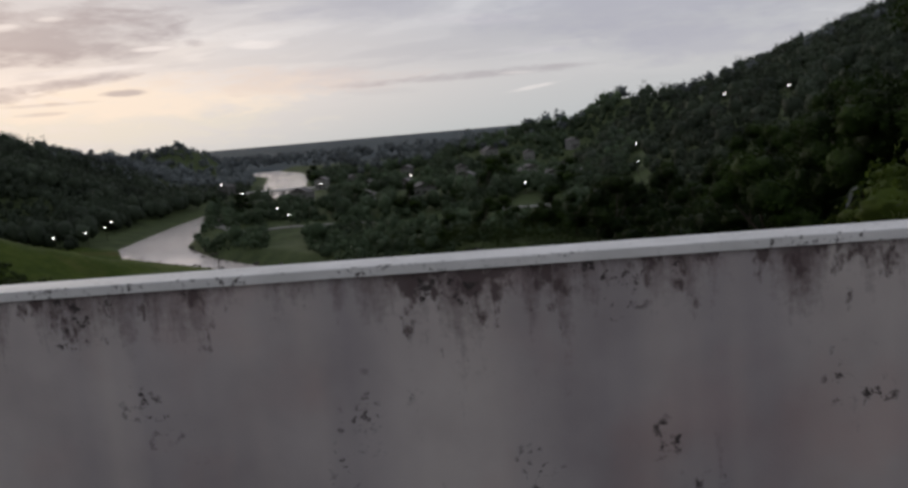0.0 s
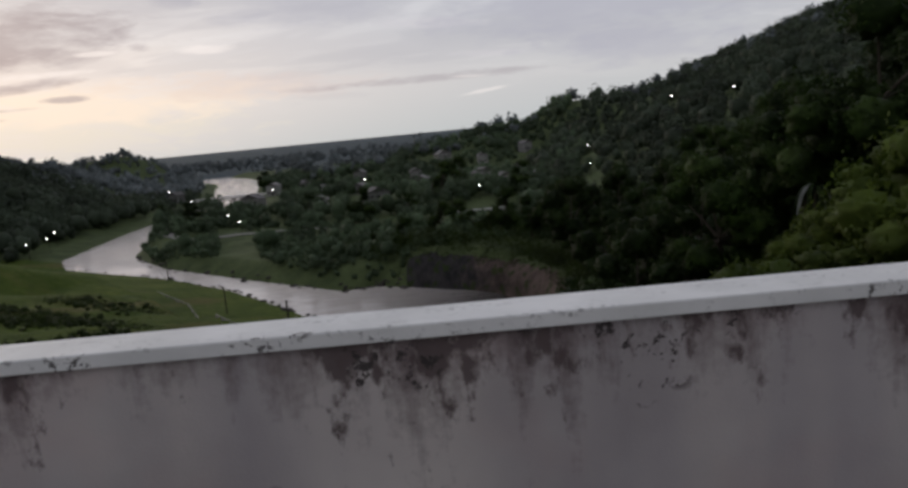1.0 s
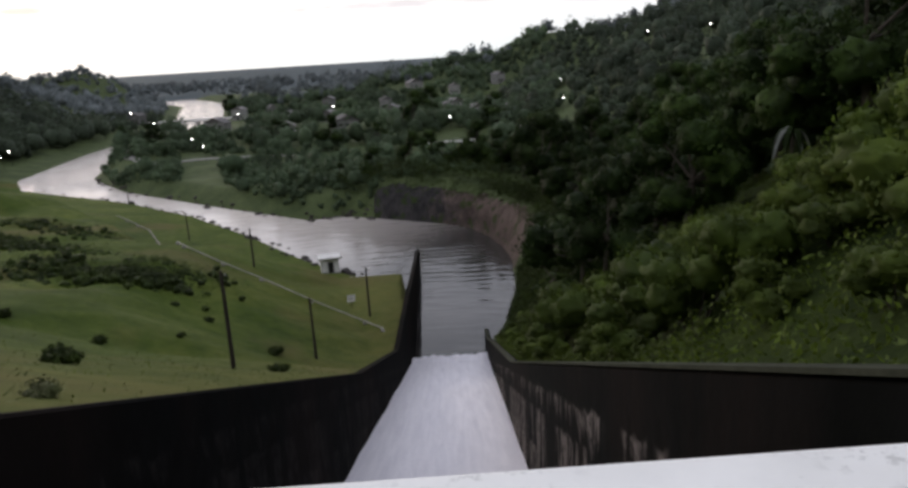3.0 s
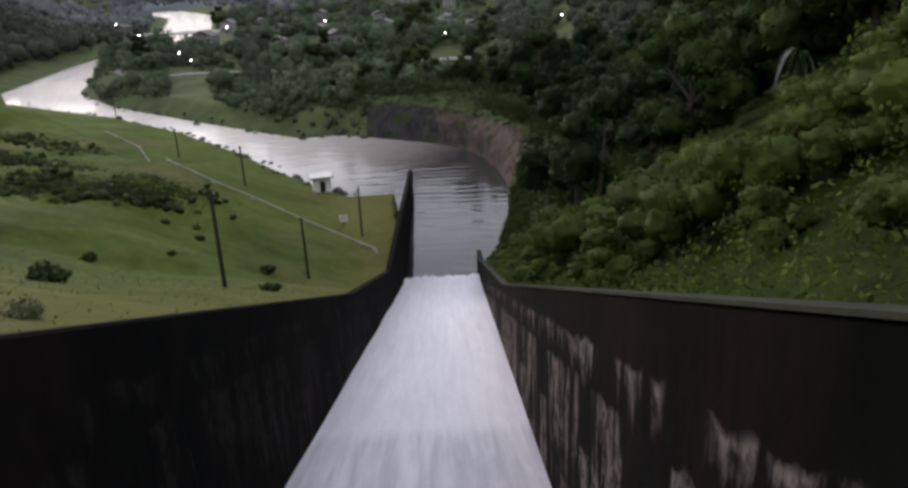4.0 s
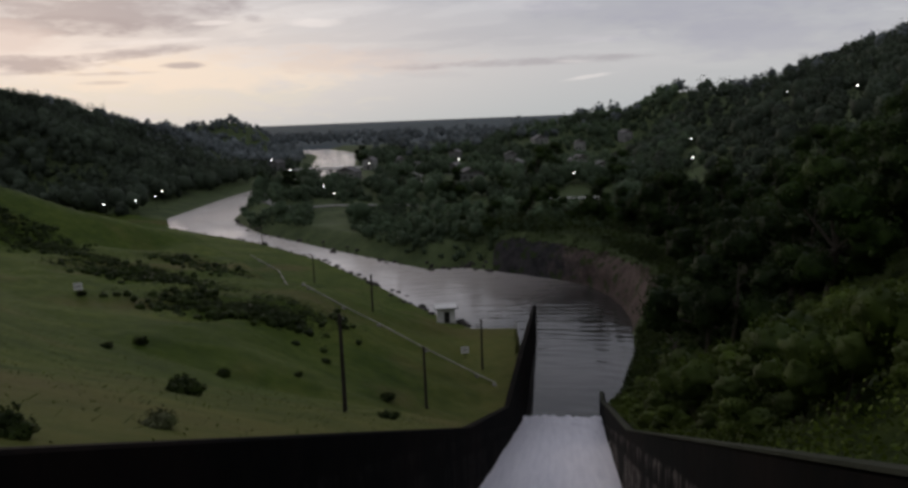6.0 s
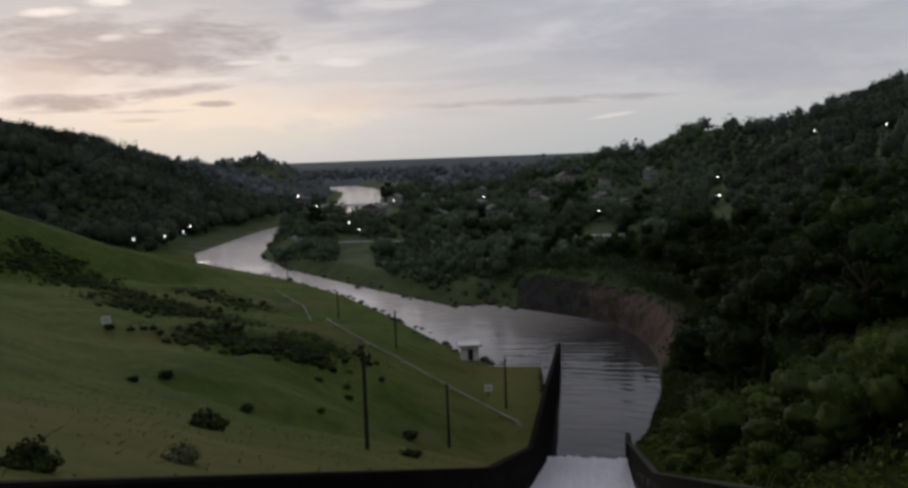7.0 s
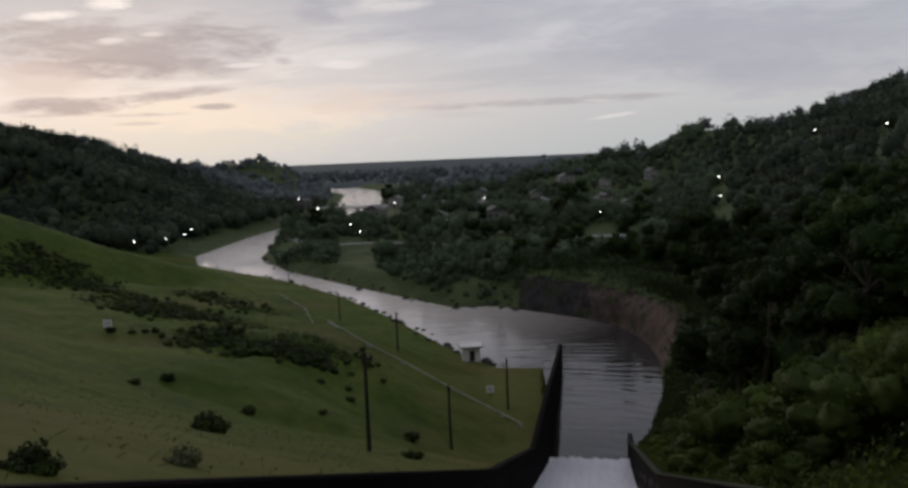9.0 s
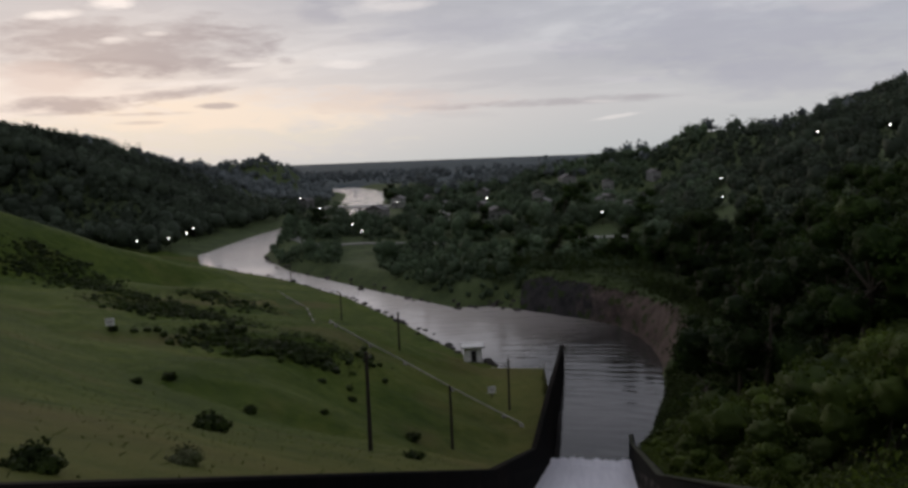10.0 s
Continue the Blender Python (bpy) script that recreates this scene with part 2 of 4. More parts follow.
def chute_build(m, shader, at):
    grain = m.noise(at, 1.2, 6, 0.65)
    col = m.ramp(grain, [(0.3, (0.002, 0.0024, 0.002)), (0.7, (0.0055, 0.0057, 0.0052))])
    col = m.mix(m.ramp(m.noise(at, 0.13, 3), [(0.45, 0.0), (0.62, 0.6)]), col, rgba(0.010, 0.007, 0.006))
    # lime leaking from joints that run with the slope, and trickling straight down
    p = m.add("ShaderNodeSeparateXYZ", {0: at}).outputs
    fallen = m.math("ADD", p[2], m.math("MULTIPLY", p[1], 0.405))
    column = m.add("ShaderNodeCombineXYZ", {0: p[0], 1: p[1], 2: m.math("MULTIPLY", p[2], 0.17)}).outputs[0]
    thread = m.noise(column, 1.5, 5, 0.66, 0.3)
    span = m.noise(column, 0.42, 3, 0.5)
    ragged = m.math("MULTIPLY", m.math("SUBTRACT", m.noise(at, 1.3, 5, 0.65), 0.5), 0.9)
    for joint, drop, share, edge in ((32.25, 0.9, 0.95, 0.42), (31.2, 3.6, 0.75, 0.46), (29.4, 3.2, 0.8, 0.47), (27.6, 2.4, 0.6, 0.48)):
        below = m.math("SUBTRACT", joint, m.math("ADD", fallen, ragged))
        reach = m.math("MULTIPLY", m.math("SUBTRACT", thread, 0.36), drop * 5.0)
        run = m.math("MULTIPLY", m.math("MULTIPLY", below, 9.0, clamp=True), m.math("MULTIPLY", m.math("SUBTRACT", reach, below), 1.1, clamp=True), clamp=True)
        gate = m.math("MULTIPLY", m.ramp(m.noise(m.mapped(column, (1, 1, 1), (joint, joint * 2, 0)), 0.33, 2), [(edge, 0.0), (edge + 0.07, share)]), m.ramp(thread, [(0.44, 0.0), (0.50, 1.0)]))
        gate = m.math("MULTIPLY", gate, m.ramp(p[0], [(0.0, 0.09), (0.1, 1.0)]))
        gate = m.math("MULTIPLY", gate, m.ramp(m.noise(at, 2.6, 5, 0.7), [(0.38, 0.1), (0.56, 1.0)]))
        col = m.mix(m.math("MULTIPLY", run, gate), col, rgba(0.18, 0.156, 0.144))
    rust = m.math("MULTIPLY", m.ramp(thread, [(0.45, 0.0), (0.62, 0.3)]), m.ramp(span, [(0.45, 0.0), (0.62, 1.0)]))
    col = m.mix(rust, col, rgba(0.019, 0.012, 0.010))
    give(m, shader, Base_Color=col, Roughness=0.95, Normal=bump(m, grain, 0.6, 0.05))
    shader.inputs["Specular IOR Level"].default_value = 0.04


def foam_build(m, shader, at):
    # streaks along the fall
    run = m.noise(m.mapped(at, (2.6, 0.16, 0.16)), 1.0, 6, 0.6, 0.3)
    froth = m.noise(at, 3.5, 6, 0.7)
    f = m.math("ADD", m.math("MULTIPLY", run, 0.6), m.math("MULTIPLY", froth, 0.4))
    col = m.ramp(f, [(0.34, (0.62, 0.60, 0.66)), (0.58, (0.75, 0.725, 0.775))])
    p = m.add("ShaderNodeSeparateXYZ", {0: at}).outputs
    thin = m.math("MULTIPLY", m.ramp(m.math("DIVIDE", p[1], 60.0), [(0.41, 0.55), (0.435, 0.0)]), m.ramp(run, [(0.35, 1.0), (0.65, 0.3)]))
    col = m.mix(thin, col, rgba(0.30, 0.30, 0.36))
    give(m, shader, Base_Color=col, Roughness=0.55, Normal=bump(m, f, 0.5, 0.12))


def water_build(m, shader, at):
    wave = m.noise(m.mapped(at, (0.13, 0.42, 1), (0, 0, 0), (0, 0, 0.25)), 1.0, 3, 0.5, 0.8)
    small = m.noise(m.mapped(at, (0.9, 2.4, 1), (0, 0, 0), (0, 0, -0.2)), 1.0, 4, 0.6)
    p = m.add("ShaderNodeSeparateXYZ", {0: at}).outputs
    # waves in patches, stronger down the river to catch more sky
    calm = m.math("MULTIPLY", m.ramp(m.noise(at, 0.035, 3), [(0.4, 0.45), (0.6, 1.0)]), m.ramp(m.math("DIVIDE", p[1], 400.0), [(0.24, 0.8), (0.32, 1.3), (0.40, 2.0), (0.60, 2.4), (1.0, 2.0)]))
    rings = m.add("ShaderNodeTexWave", {"Vector": m.mapped(at, (1, 1, 0), (2, -70, 0)), "Scale": 0.13, "Distortion": 7.0, "Detail": 3.0, "Detail Scale": 0.5})
    rings.wave_type, rings.rings_direction = "RINGS", "Z"
    swell = m.math("MULTIPLY", rings.outputs["Fac"], m.ramp(m.noise(at, 0.06, 3), [(0.40, 0.05), (0.6, 0.5)]))
    h = m.math("MULTIPLY", m.math("ADD", m.math("ADD", m.math("MULTIPLY", wave, 0.55), m.math("MULTIPLY", swell, 0.32)), m.math("MULTIPLY", small, 0.02)), calm)
    # downstream paleness: silt, brightened well beyond it to stand for reflected sky
    silt_and_sky = m.ramp(m.math("DIVIDE", m.math("SUBTRACT", p[1], m.math("MULTIPLY", p[0], 1.6)), 400.0), [(0.33, 0.0), (0.46, 0.5), (0.62, 1.0)])
    col = m.mix(silt_and_sky, m.ramp(m.noise(at, 0.05, 4), [(0.4, (0.022, 0.020, 0.019)), (0.6, (0.045, 0.041, 0.039))]), rgba(0.84, 0.755, 0.70))
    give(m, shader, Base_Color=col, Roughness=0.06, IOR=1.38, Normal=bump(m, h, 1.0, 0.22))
    m.tree.links.new(m.ramp(silt_and_sky, [(0.0, 0.5), (1.0, 0.62)]), shader.inputs["Specular IOR Level"])


def grass_build(m, shader, at):
    a = m.noise(at, 0.07, 4, 0.55)
    b = m.noise(at, 0.6, 5, 0.65)
    c = m.noise(at, 6.0, 5, 0.7)
    f = m.math("ADD", m.math("MULTIPLY", a, 0.4), m.math("ADD", m.math("MULTIPLY", b, 0.35), m.math("MULTIPLY", c, 0.25)))
    col = m.ramp(f, [(0.36, (0.022, 0.042, 0.006)), (0.50, (0.055, 0.082, 0.012)), (0.64, (0.100, 0.124, 0.024))])
    col = m.mix(m.ramp(m.noise(m.mapped(at, (1, 1, 1), (31, 7, 0)), 0.05, 4), [(0.52, 0.0), (0.64, 0.6)]), col, rgba(0.095, 0.078, 0.030))
    p = m.add("ShaderNodeSeparateXYZ", {0: at}).outputs
    dry = m.math("MULTIPLY", m.ramp(m.math("ADD", m.math("DIVIDE", p[0], 60.0), m.math("ADD", m.math("MULTIPLY", a, 0.5), 0.75)), [(0.62, 0.0), (0.92, 0.7)]), m.ramp(b, [(0.3, 0.5), (0.6, 1.0)]))
    col = m.mix(dry, col, rgba(0.108, 0.098, 0.030))
    give(m, shader, Base_Color=col, Roughness=0.95, Normal=bump(m, m.math("ADD", b, m.math("MULTIPLY", c, 0.4)), 0.7, 0.35))
    shader.inputs["Specular IOR Level"].default_value = 0.1


def cliff_build(m, shader, at):
    p = m.add("ShaderNodeSeparateXYZ", {0: at}).outputs
    lumps = m.noise(at, 0.35, 5, 0.6)
    fine = m.noise(at, 2.4, 5, 0.65)
    wash = m.noise(m.mapped(at, (1, 1, 0.25)), 0.9, 4, 0.6)
    f = m.math("ADD", m.math("MULTIPLY", lumps, 0.45), m.math("ADD", m.math("MULTIPLY", fine, 0.25), m.math("MULTIPLY", wash, 0.3)))
    earth = m.ramp(f, [(0.36, (0.050, 0.036, 0.031)), (0.62, (0.125, 0.092, 0.081))])
    rock = m.ramp(f, [(0.36, (0.013, 0.013, 0.014)), (0.62, (0.056, 0.051, 0.051))])
    # rock at the head of the pool gives way to red earth along its side
    share = m.ramp(m.math("ADD", m.math("DIVIDE", p[0], 22.0), m.math("ADD", m.math("MULTIPLY", lumps, 0.9), -0.1)), [(0.30, 0.0), (0.62, 1.0)])
    col = m.mix(share, rock, earth)
    col = m.mix(m.ramp(m.noise(m.mapped(at, (1, 1, 1), (3, 9, 4)), 0.55, 4), [(0.54, 0.0), (0.62, 0.8)]), col, rgba(0.030, 0.045, 0.012))
    give(m, shader, Base_Color=col, Roughness=0.95, Normal=bump(m, f, 0.9, 0.5))
    shader.inputs["Specular IOR Level"].default_value = 0.1


def leaf_material(name, dark, light, hue_patch, vary=False, patch=0.22):
    def build(m, shader, at):
        r = m.add("ShaderNodeNewGeometry").outputs["Random Per Island"]
        o = m.add("ShaderNodeObjectInfo").outputs["Random"]
        col = m.ramp(r, [(0.0, dark), (1.0, light)])
        col = m.mix(m.math("MULTIPLY", o, 0.6) if vary else 0.3, col, rgba(*hue_patch))
        if vary:
            tone = m.math("FRACT", m.math("MULTIPLY", o, 7.3))
            col = m.mix(1.0, col, m.ramp(tone, [(0.0, 0.5), (1.0, 1.15)]), "MULTIPLY")
        col = m.mix(m.ramp(m.noise(at, 1.5, 3), [(0.4, 0.5), (0.6, 0.0)]), col, rgba(*[v * 0.55 for v in dark]))
        col = m.mix(1.0, col, m.ramp(m.noise(at, patch, 3, 0.5), [(0.38, 0.5), (0.62, 1.0)]), "MULTIPLY")
        give(m, shader, Base_Color=col, Roughness=0.7)
        shader.inputs["Specular IOR Level"].default_value = 0.15
        lit = m.add("ShaderNodeBsdfTranslucent", {"Color": col})
        return m.add("ShaderNodeMixShader", {0: 0.22, 1: shader.outputs[0], 2: lit.outputs[0]}).outputs[0]

    return material(name, build)


PARAPET = material("stained_white_plaster", parapet_build)
COPING = material("white_coping_paint", coping_build)
CHUTE = material("black_weathered_concrete", chute_build)
FOAM = material("white_water", foam_build)
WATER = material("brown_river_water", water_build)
GRASS = material("grass_slope", grass_build)
SOIL = mottled("wooded_ground", (0.040, 0.056, 0.022), (0.088, 0.112, 0.046), 0.15, relief=0.6, distance=0.4, spec=0.1)
# the plain's bluish base colour stands in for haze
PLAIN = mottled("haze_tinted_forest_plain", (0.055, 0.070, 0.076), (0.090, 0.108, 0.112), 0.006, relief=0.5, distance=4.0, spec=0.05)
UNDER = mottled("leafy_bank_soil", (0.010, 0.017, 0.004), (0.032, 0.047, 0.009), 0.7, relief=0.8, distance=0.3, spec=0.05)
EARTH = material("bare_earth_and_rock_cliff", cliff_build)
ROCK = mottled("wet_dark_rock", (0.020, 0.018, 0.015), (0.060, 0.052, 0.044), 0.8, relief=0.6, distance=0.1)
ASPHALT = mottled("bridge_deck_asphalt", (0.035, 0.035, 0.036), (0.065, 0.063, 0.060), 2.0, relief=0.4, distance=0.006)
CONCRETE = mottled("grey_concrete", (0.20, 0.19, 0.18), (0.33, 0.32, 0.30), 0.7)
WHITE = mottled("white_wall_paint", (0.55, 0.54, 0.52), (0.72, 0.71, 0.69), 0.9, relief=0.1)
POLE = mottled("dark_weathered_timber", (0.018, 0.014, 0.011), (0.042, 0.034, 0.027), 3.0, relief=0.5, distance=0.01)
PIPE = mottled("pale_painted_pipe", (0.19, 0.185, 0.16), (0.34, 0.33, 0.29), 0.6, relief=0.1)
ROOF = mottled("rusty_tin_roof", (0.08, 0.070, 0.066), (0.20, 0.185, 0.18), 0.5, rough=0.6, per_object=0.5)
HOUSE = mottled("house_render", (0.20, 0.195, 0.185), (0.38, 0.37, 0.35), 0.4, per_object=0.6)
DARKGLASS = mottled("dark_doorway", (0.010, 0.010, 0.011), (0.022, 0.022, 0.024), 1.0, rough=0.4)
BARK = mottled("tree_bark", (0.030, 0.024, 0.018), (0.075, 0.060, 0.046), 1.5, relief=0.6, distance=0.04)
LEAF = leaf_material("dark_foliage", (0.017, 0.036, 0.006), (0.056, 0.094, 0.015), (0.038, 0.064, 0.013), True)
BUSHLEAF = leaf_material("bright_shrub_foliage", (0.060, 0.099, 0.012), (0.138, 0.198, 0.026), (0.120, 0.148, 0.026), True)
UNDERLEAF = leaf_material("undergrowth_foliage", (0.050, 0.082, 0.009), (0.125, 0.178, 0.020), (0.098, 0.126, 0.020))
DARKLEAF = leaf_material("dusky_shrub_foliage", (0.026, 0.045, 0.008), (0.060, 0.090, 0.016), (0.046, 0.064, 0.013))
# haze put into the leaf colours: paler far off, bluish when distant
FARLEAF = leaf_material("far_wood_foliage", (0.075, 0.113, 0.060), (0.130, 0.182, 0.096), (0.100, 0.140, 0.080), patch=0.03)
MISTLEAF = leaf_material("haze_tinted_distant_foliage", (0.185, 0.212, 0.215), (0.235, 0.262, 0.265), (0.205, 0.232, 0.238), patch=0.01)
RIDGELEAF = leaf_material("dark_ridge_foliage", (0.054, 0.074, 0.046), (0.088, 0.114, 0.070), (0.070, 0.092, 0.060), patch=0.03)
PALE = leaf_material("pale_dry_palm_leaf", (0.20, 0.21, 0.19), (0.34, 0.35, 0.33), (0.24, 0.25, 0.22))


def lamp_build(m, shader, at):
    give(m, shader, Base_Color=rgba(0.9, 0.9, 0.85), Emission_Color=rgba(1.0, 0.97, 0.90), Emission_Strength=6.0)


LAMP = material("lit_lamp_glass", lamp_build)

# ---- mesh helpers ----


def mesh_object(name, verts, faces, mat, parent=None, smooth=False, label=""):
    me = bpy.data.meshes.new(name)
    me.from_pydata([tuple(v) for v in np.asarray(verts, float).tolist()], [], [list(f) for f in np.asarray(faces).tolist()] if isinstance(faces, np.ndarray) else faces)
    me.materials.append(mat)
    if smooth:
        me.polygons.foreach_set("use_smooth", [True] * len(me.polygons))
    me.update()
    ob = new(name, me)
    if parent:
        ob.parent = parent
    return tagged(ob, label)


def part(name, bm, mat, parent=None, label="", smooth=False):
    me = bpy.data.meshes.new(name)
    bmesh.ops.recalc_face_normals(bm, faces=bm.faces)
    bm.to_mesh(me)
    bm.free()
    me.materials.append(mat)
    if smooth:
        me.polygons.foreach_set("use_smooth", [True] * len(me.polygons))
    ob = new(name, me)
    if parent:
        ob.parent = parent
    return tagged(ob, label)


def thing(name, place, label, category, group="", turn=0.0):
    ob = new(name)
    ob.matrix_basis = pose(*place, 0, 0, turn)
    ob.empty_display_size = 0.3
    return tagged(ob, label, category, group)


def box(bm, x0, x1, y0, y1, z0, z1, bevel=0.0):
    made = bmesh.ops.create_cube(bm, size=1.0)["verts"]
    for v in made:
        v.co = Vector(((x0 + x1) / 2 + v.co.x * (x1 - x0), (y0 + y1) / 2 + v.co.y * (y1 - y0), (z0 + z1) / 2 + v.co.z * (z1 - z0)))
    if bevel:
        edges = list({e for v in made for e in v.link_edges})
        bmesh.ops.bevel(bm, geom=edges, offset=bevel, segments=2, affect="EDGES", profile=0.6)
    return bm


def tube(bm, a, b, r0, r1, sides=8):
    a, b = Vector(a), Vector(b)
    m = (b - a).to_track_quat("Z", "Y").to_matrix().to_4x4()
    made = bmesh.ops.create_cone(bm, cap_ends=True, segments=sides, radius1=r0, radius2=r1, depth=(b - a).length)["verts"]
    bmesh.ops.transform(bm, matrix=Matrix.Translation((a + b) / 2) @ m, verts=made)
    return bm


def smooth01(v):
    v = np.clip(v, 0, 1)
    return v * v * (3 - 2 * v)


def value_noise(x, y, cell, seed):
    """Smooth noise in -1..1 on a lattice, for numpy arrays."""
    x, y = np.asarray(x, float) / cell, np.asarray(y, float) / cell
    i, j = np.floor(x).astype(np.int64), np.floor(y).astype(np.int64)
    u, v = smooth01(x - i), smooth01(y - j)

    def h(a, b):
        k = (a * 374761393 + b * 668265263 + seed * 2147483647) & 0x7FFFFFFF
        k = ((k ^ (k >> 13)) * 1274126177) & 0x7FFFFFFF
        return (k & 0xFFFF) / 32767.5 - 1

    return (h(i, j) * (1 - u) + h(i + 1, j) * u) * (1 - v) + (h(i, j + 1) * (1 - u) + h(i + 1, j + 1) * u) * v


def rough_noise(x, y, cell, seed):
    return value_noise(x, y, cell, seed) * 0.6 + value_noise(x, y, cell / 2.3, seed + 1) * 0.27 + value_noise(x, y, cell / 5.1, seed + 2) * 0.13


# ---- the lie of the land ----
# river banks from the stilling pool downstream, both as lines of x over y
LEFT_BANK = [(-4.2, 80), (-6.4, 109.7), (-12.2, 114.6), (-24, 128.5), (-39, 150.6), (-59.5, 177.6), (-84, 202), (-132, 238), (-146, 262), (-156, 338), (-158, 386), (-160, 468), (-238, 735), (-330, 900)]
RIGHT_BANK = [(4.7, 80), (7, 87.5), (10.4, 104), (11.8, 119), (11.2, 129), (9.4, 137), (5.9, 146), (-0.5, 152), (-8, 157), (-14, 161), (-22, 165), (-29.5, 163), (-58.5, 188.5), (-94, 222), (-117, 254), (-133, 309), (-138, 363), (-128, 455), (-206, 760), (-285, 920)]
RIVER = LEFT_BANK + RIGHT_BANK[::-1]


def river_distance(x, y):
    """Distance from the river's edge, negative in the water."""
    x, y = np.asarray(x, float), np.asarray(y, float)
    best, inside = np.full(x.shape, 1e9), np.zeros(x.shape, bool)
    for (ax, ay), (bx, by) in zip(RIVER, RIVER[1:] + RIVER[:1]):
        dx, dy = bx - ax, by - ay
        k = np.clip(((x - ax) * dx + (y - ay) * dy) / (dx * dx + dy * dy), 0, 1)
        best = np.minimum(best, np.hypot(x - ax - k * dx, y - ay - k * dy))
        if dy:
            inside ^= ((ay > y) != (by > y)) & (x < ax + (y - ay) * dx / dy)
    return np.where(inside, -best, best)


def wall_left(y):
    return -6.05 + 0.026 * np.minimum(y, 83) + 0.0064 * np.maximum(np.asarray(y) - 83, 0)


def wall_right(y):
    return 2.786 + 0.0208 * np.asarray(y)


def wall_top(y):
    return np.interp(y, [0, 39.5, 63, 79, 84, 130], [33.72, 16.7, 8.4, 2.6, 1.9, 1.5])


def chute_bed(y):
    return np.interp(y, [-2, 1, 4, 18, 80.5, 90], [25.6, 25.2, 23.4, 18.9, 0.05, -0.8])


def cliff_share(x, y):
    """One where the pool has cut a bare cliff into its bank, zero elsewhere."""
    return smooth01((x + 17) / 5) * smooth01((y - 108) / 12) * smooth01((185 - y) / 12)


def land(x, y):
    x, y = np.asarray(x, float), np.asarray(y, float)
    soft = rough_noise(x, y, 14, 5)
    # grassed dam face, the hillside beyond it and the flat by the river
    face = 33.2 - 0.43 * y - 0.18 * (x + 5) - 0.14 * np.minimum(0, x + 22)
    hill = 10.5 - 0.14 * (x + 36) - 0.1686 * (y - 98.7) - 0.25 * np.maximum(0, x + 32) + 1.2 * soft
    flat = np.interp(y, [60, 92, 130], [5.5, 3.2, 2.0])
    # the steeper abutment hill behind the fold; its crest runs down to the river
    across, along = 0.819 * x + 0.574 * y, -0.574 * x + 0.819 * y
    crest = np.interp(across, [-60, -18.9, -5.3, 1.1, 7.7, 16, 31, 45], [48, 26.9, 20.3, 17.4, 15.1, 11.3, 6.2, 1])
    off = along - 172 - 0.5 * np.maximum(0, across)
    abutment = crest - 0.31 * (np.hypot(np.minimum(off, 0), 6) - 6) - 0.45 * np.maximum(0, off) + 0.5 * soft
    left = np.maximum(np.maximum(np.maximum(face, hill), flat), abutment) + 0.25 * soft
    left = np.where(y < 0, np.minimum(left, 33.0), left)
    far_left = 3 + 0.37 * np.maximum(0, -x - 180 - 0.35 * (y - 350)) * smooth01((y - 190) / 120) + 3 * rough_noise(x, y, 60, 9)
    far_left = np.where(y > 900, 3 + (far_left - 3) * np.clip((1500 - y) / 600, 0, 1), far_left)
    far_left = np.minimum(far_left, np.interp(y, [300, 552, 642, 721, 761, 900], [70, 47, 38, 27, 13, 8]) + 3 * rough_noise(x, y, 60, 9))
    far_left = far_left + 27 * np.exp(-(((x + 375) / 95) ** 2 + ((y - 830) / 60) ** 2))
    blend = smooth01((y + 0.35 * x - 200) / 60)
    left = left * (1 - blend) + np.maximum(far_left, 2.2) * blend
    # steep wooded bank on the other side, rising into the ridge
    edge = wall_top(y) - 0.5
    steep = edge + 1.5 * np.clip((x - wall_right(y) - 1.2) / 4, 0, 1) * rough_noise(x, y, 7, 31) + 0.62 * np.clip(x - wall_right(y) - 0.8, 0, 45) + 0.35 * np.maximum(0, x - 55)
    toe = 15 + 0.05 * (y - 150)
    ridge = 4.5 + 0.335 * np.maximum(0, x - toe - 14) + 2.5 * rough_noise(x, y, 45, 21)
    cliff = cliff_share(x, y)
    ridge = ridge + 2.6 * cliff
    fade = smooth01((y - 75) / 75)
    right = steep * (1 - fade) + ridge * fade
    right = right + 20 * np.exp(-(((x - 50) / 80) ** 2 + ((y - 620) / 120) ** 2)) * smooth01((y - 400) / 150)
    right = right + 11.5 * np.exp(-(((x - 92) / 38) ** 2 + ((y - 595) / 90) ** 2)) + 6.5 * np.exp(-(((x + 12) / 45) ** 2 + ((y - 640) / 90) ** 2))
    right = np.where(y > 700, 5 + (right - 5) * np.clip((1500 - y) / 700, 0, 1), right)
    mid = np.interp(y, LEFT_YS, LEFT_MID)
    side = smooth01((x - mid) / 6 + 0.5)
    z = left * (1 - side) + np.minimum(right, 110) * side
    plain = 3 + 15 * smooth01((y - 900) / 3800)
    z = np.where(y > 1300, np.maximum(np.minimum(z, 40), plain), z)
    d = river_distance(x, y)
    low_bank = np.interp(d, [-6, -1, 0, 1.5, 4, 12, 24, 45], [-2.5, -1.0, -0.1, 0.25, 0.6, 1.9, 4.2, 30])
    high_bank = np.interp(d, [-6, -1, 0, 1.2, 4, 9, 40], [-2.5, -1.2, -0.1, 0.8, 2.6, 7.5, 60])
    torn = d + 0.9 * rough_noise(x, y, 5, 71) * np.clip(d, 0, 1)
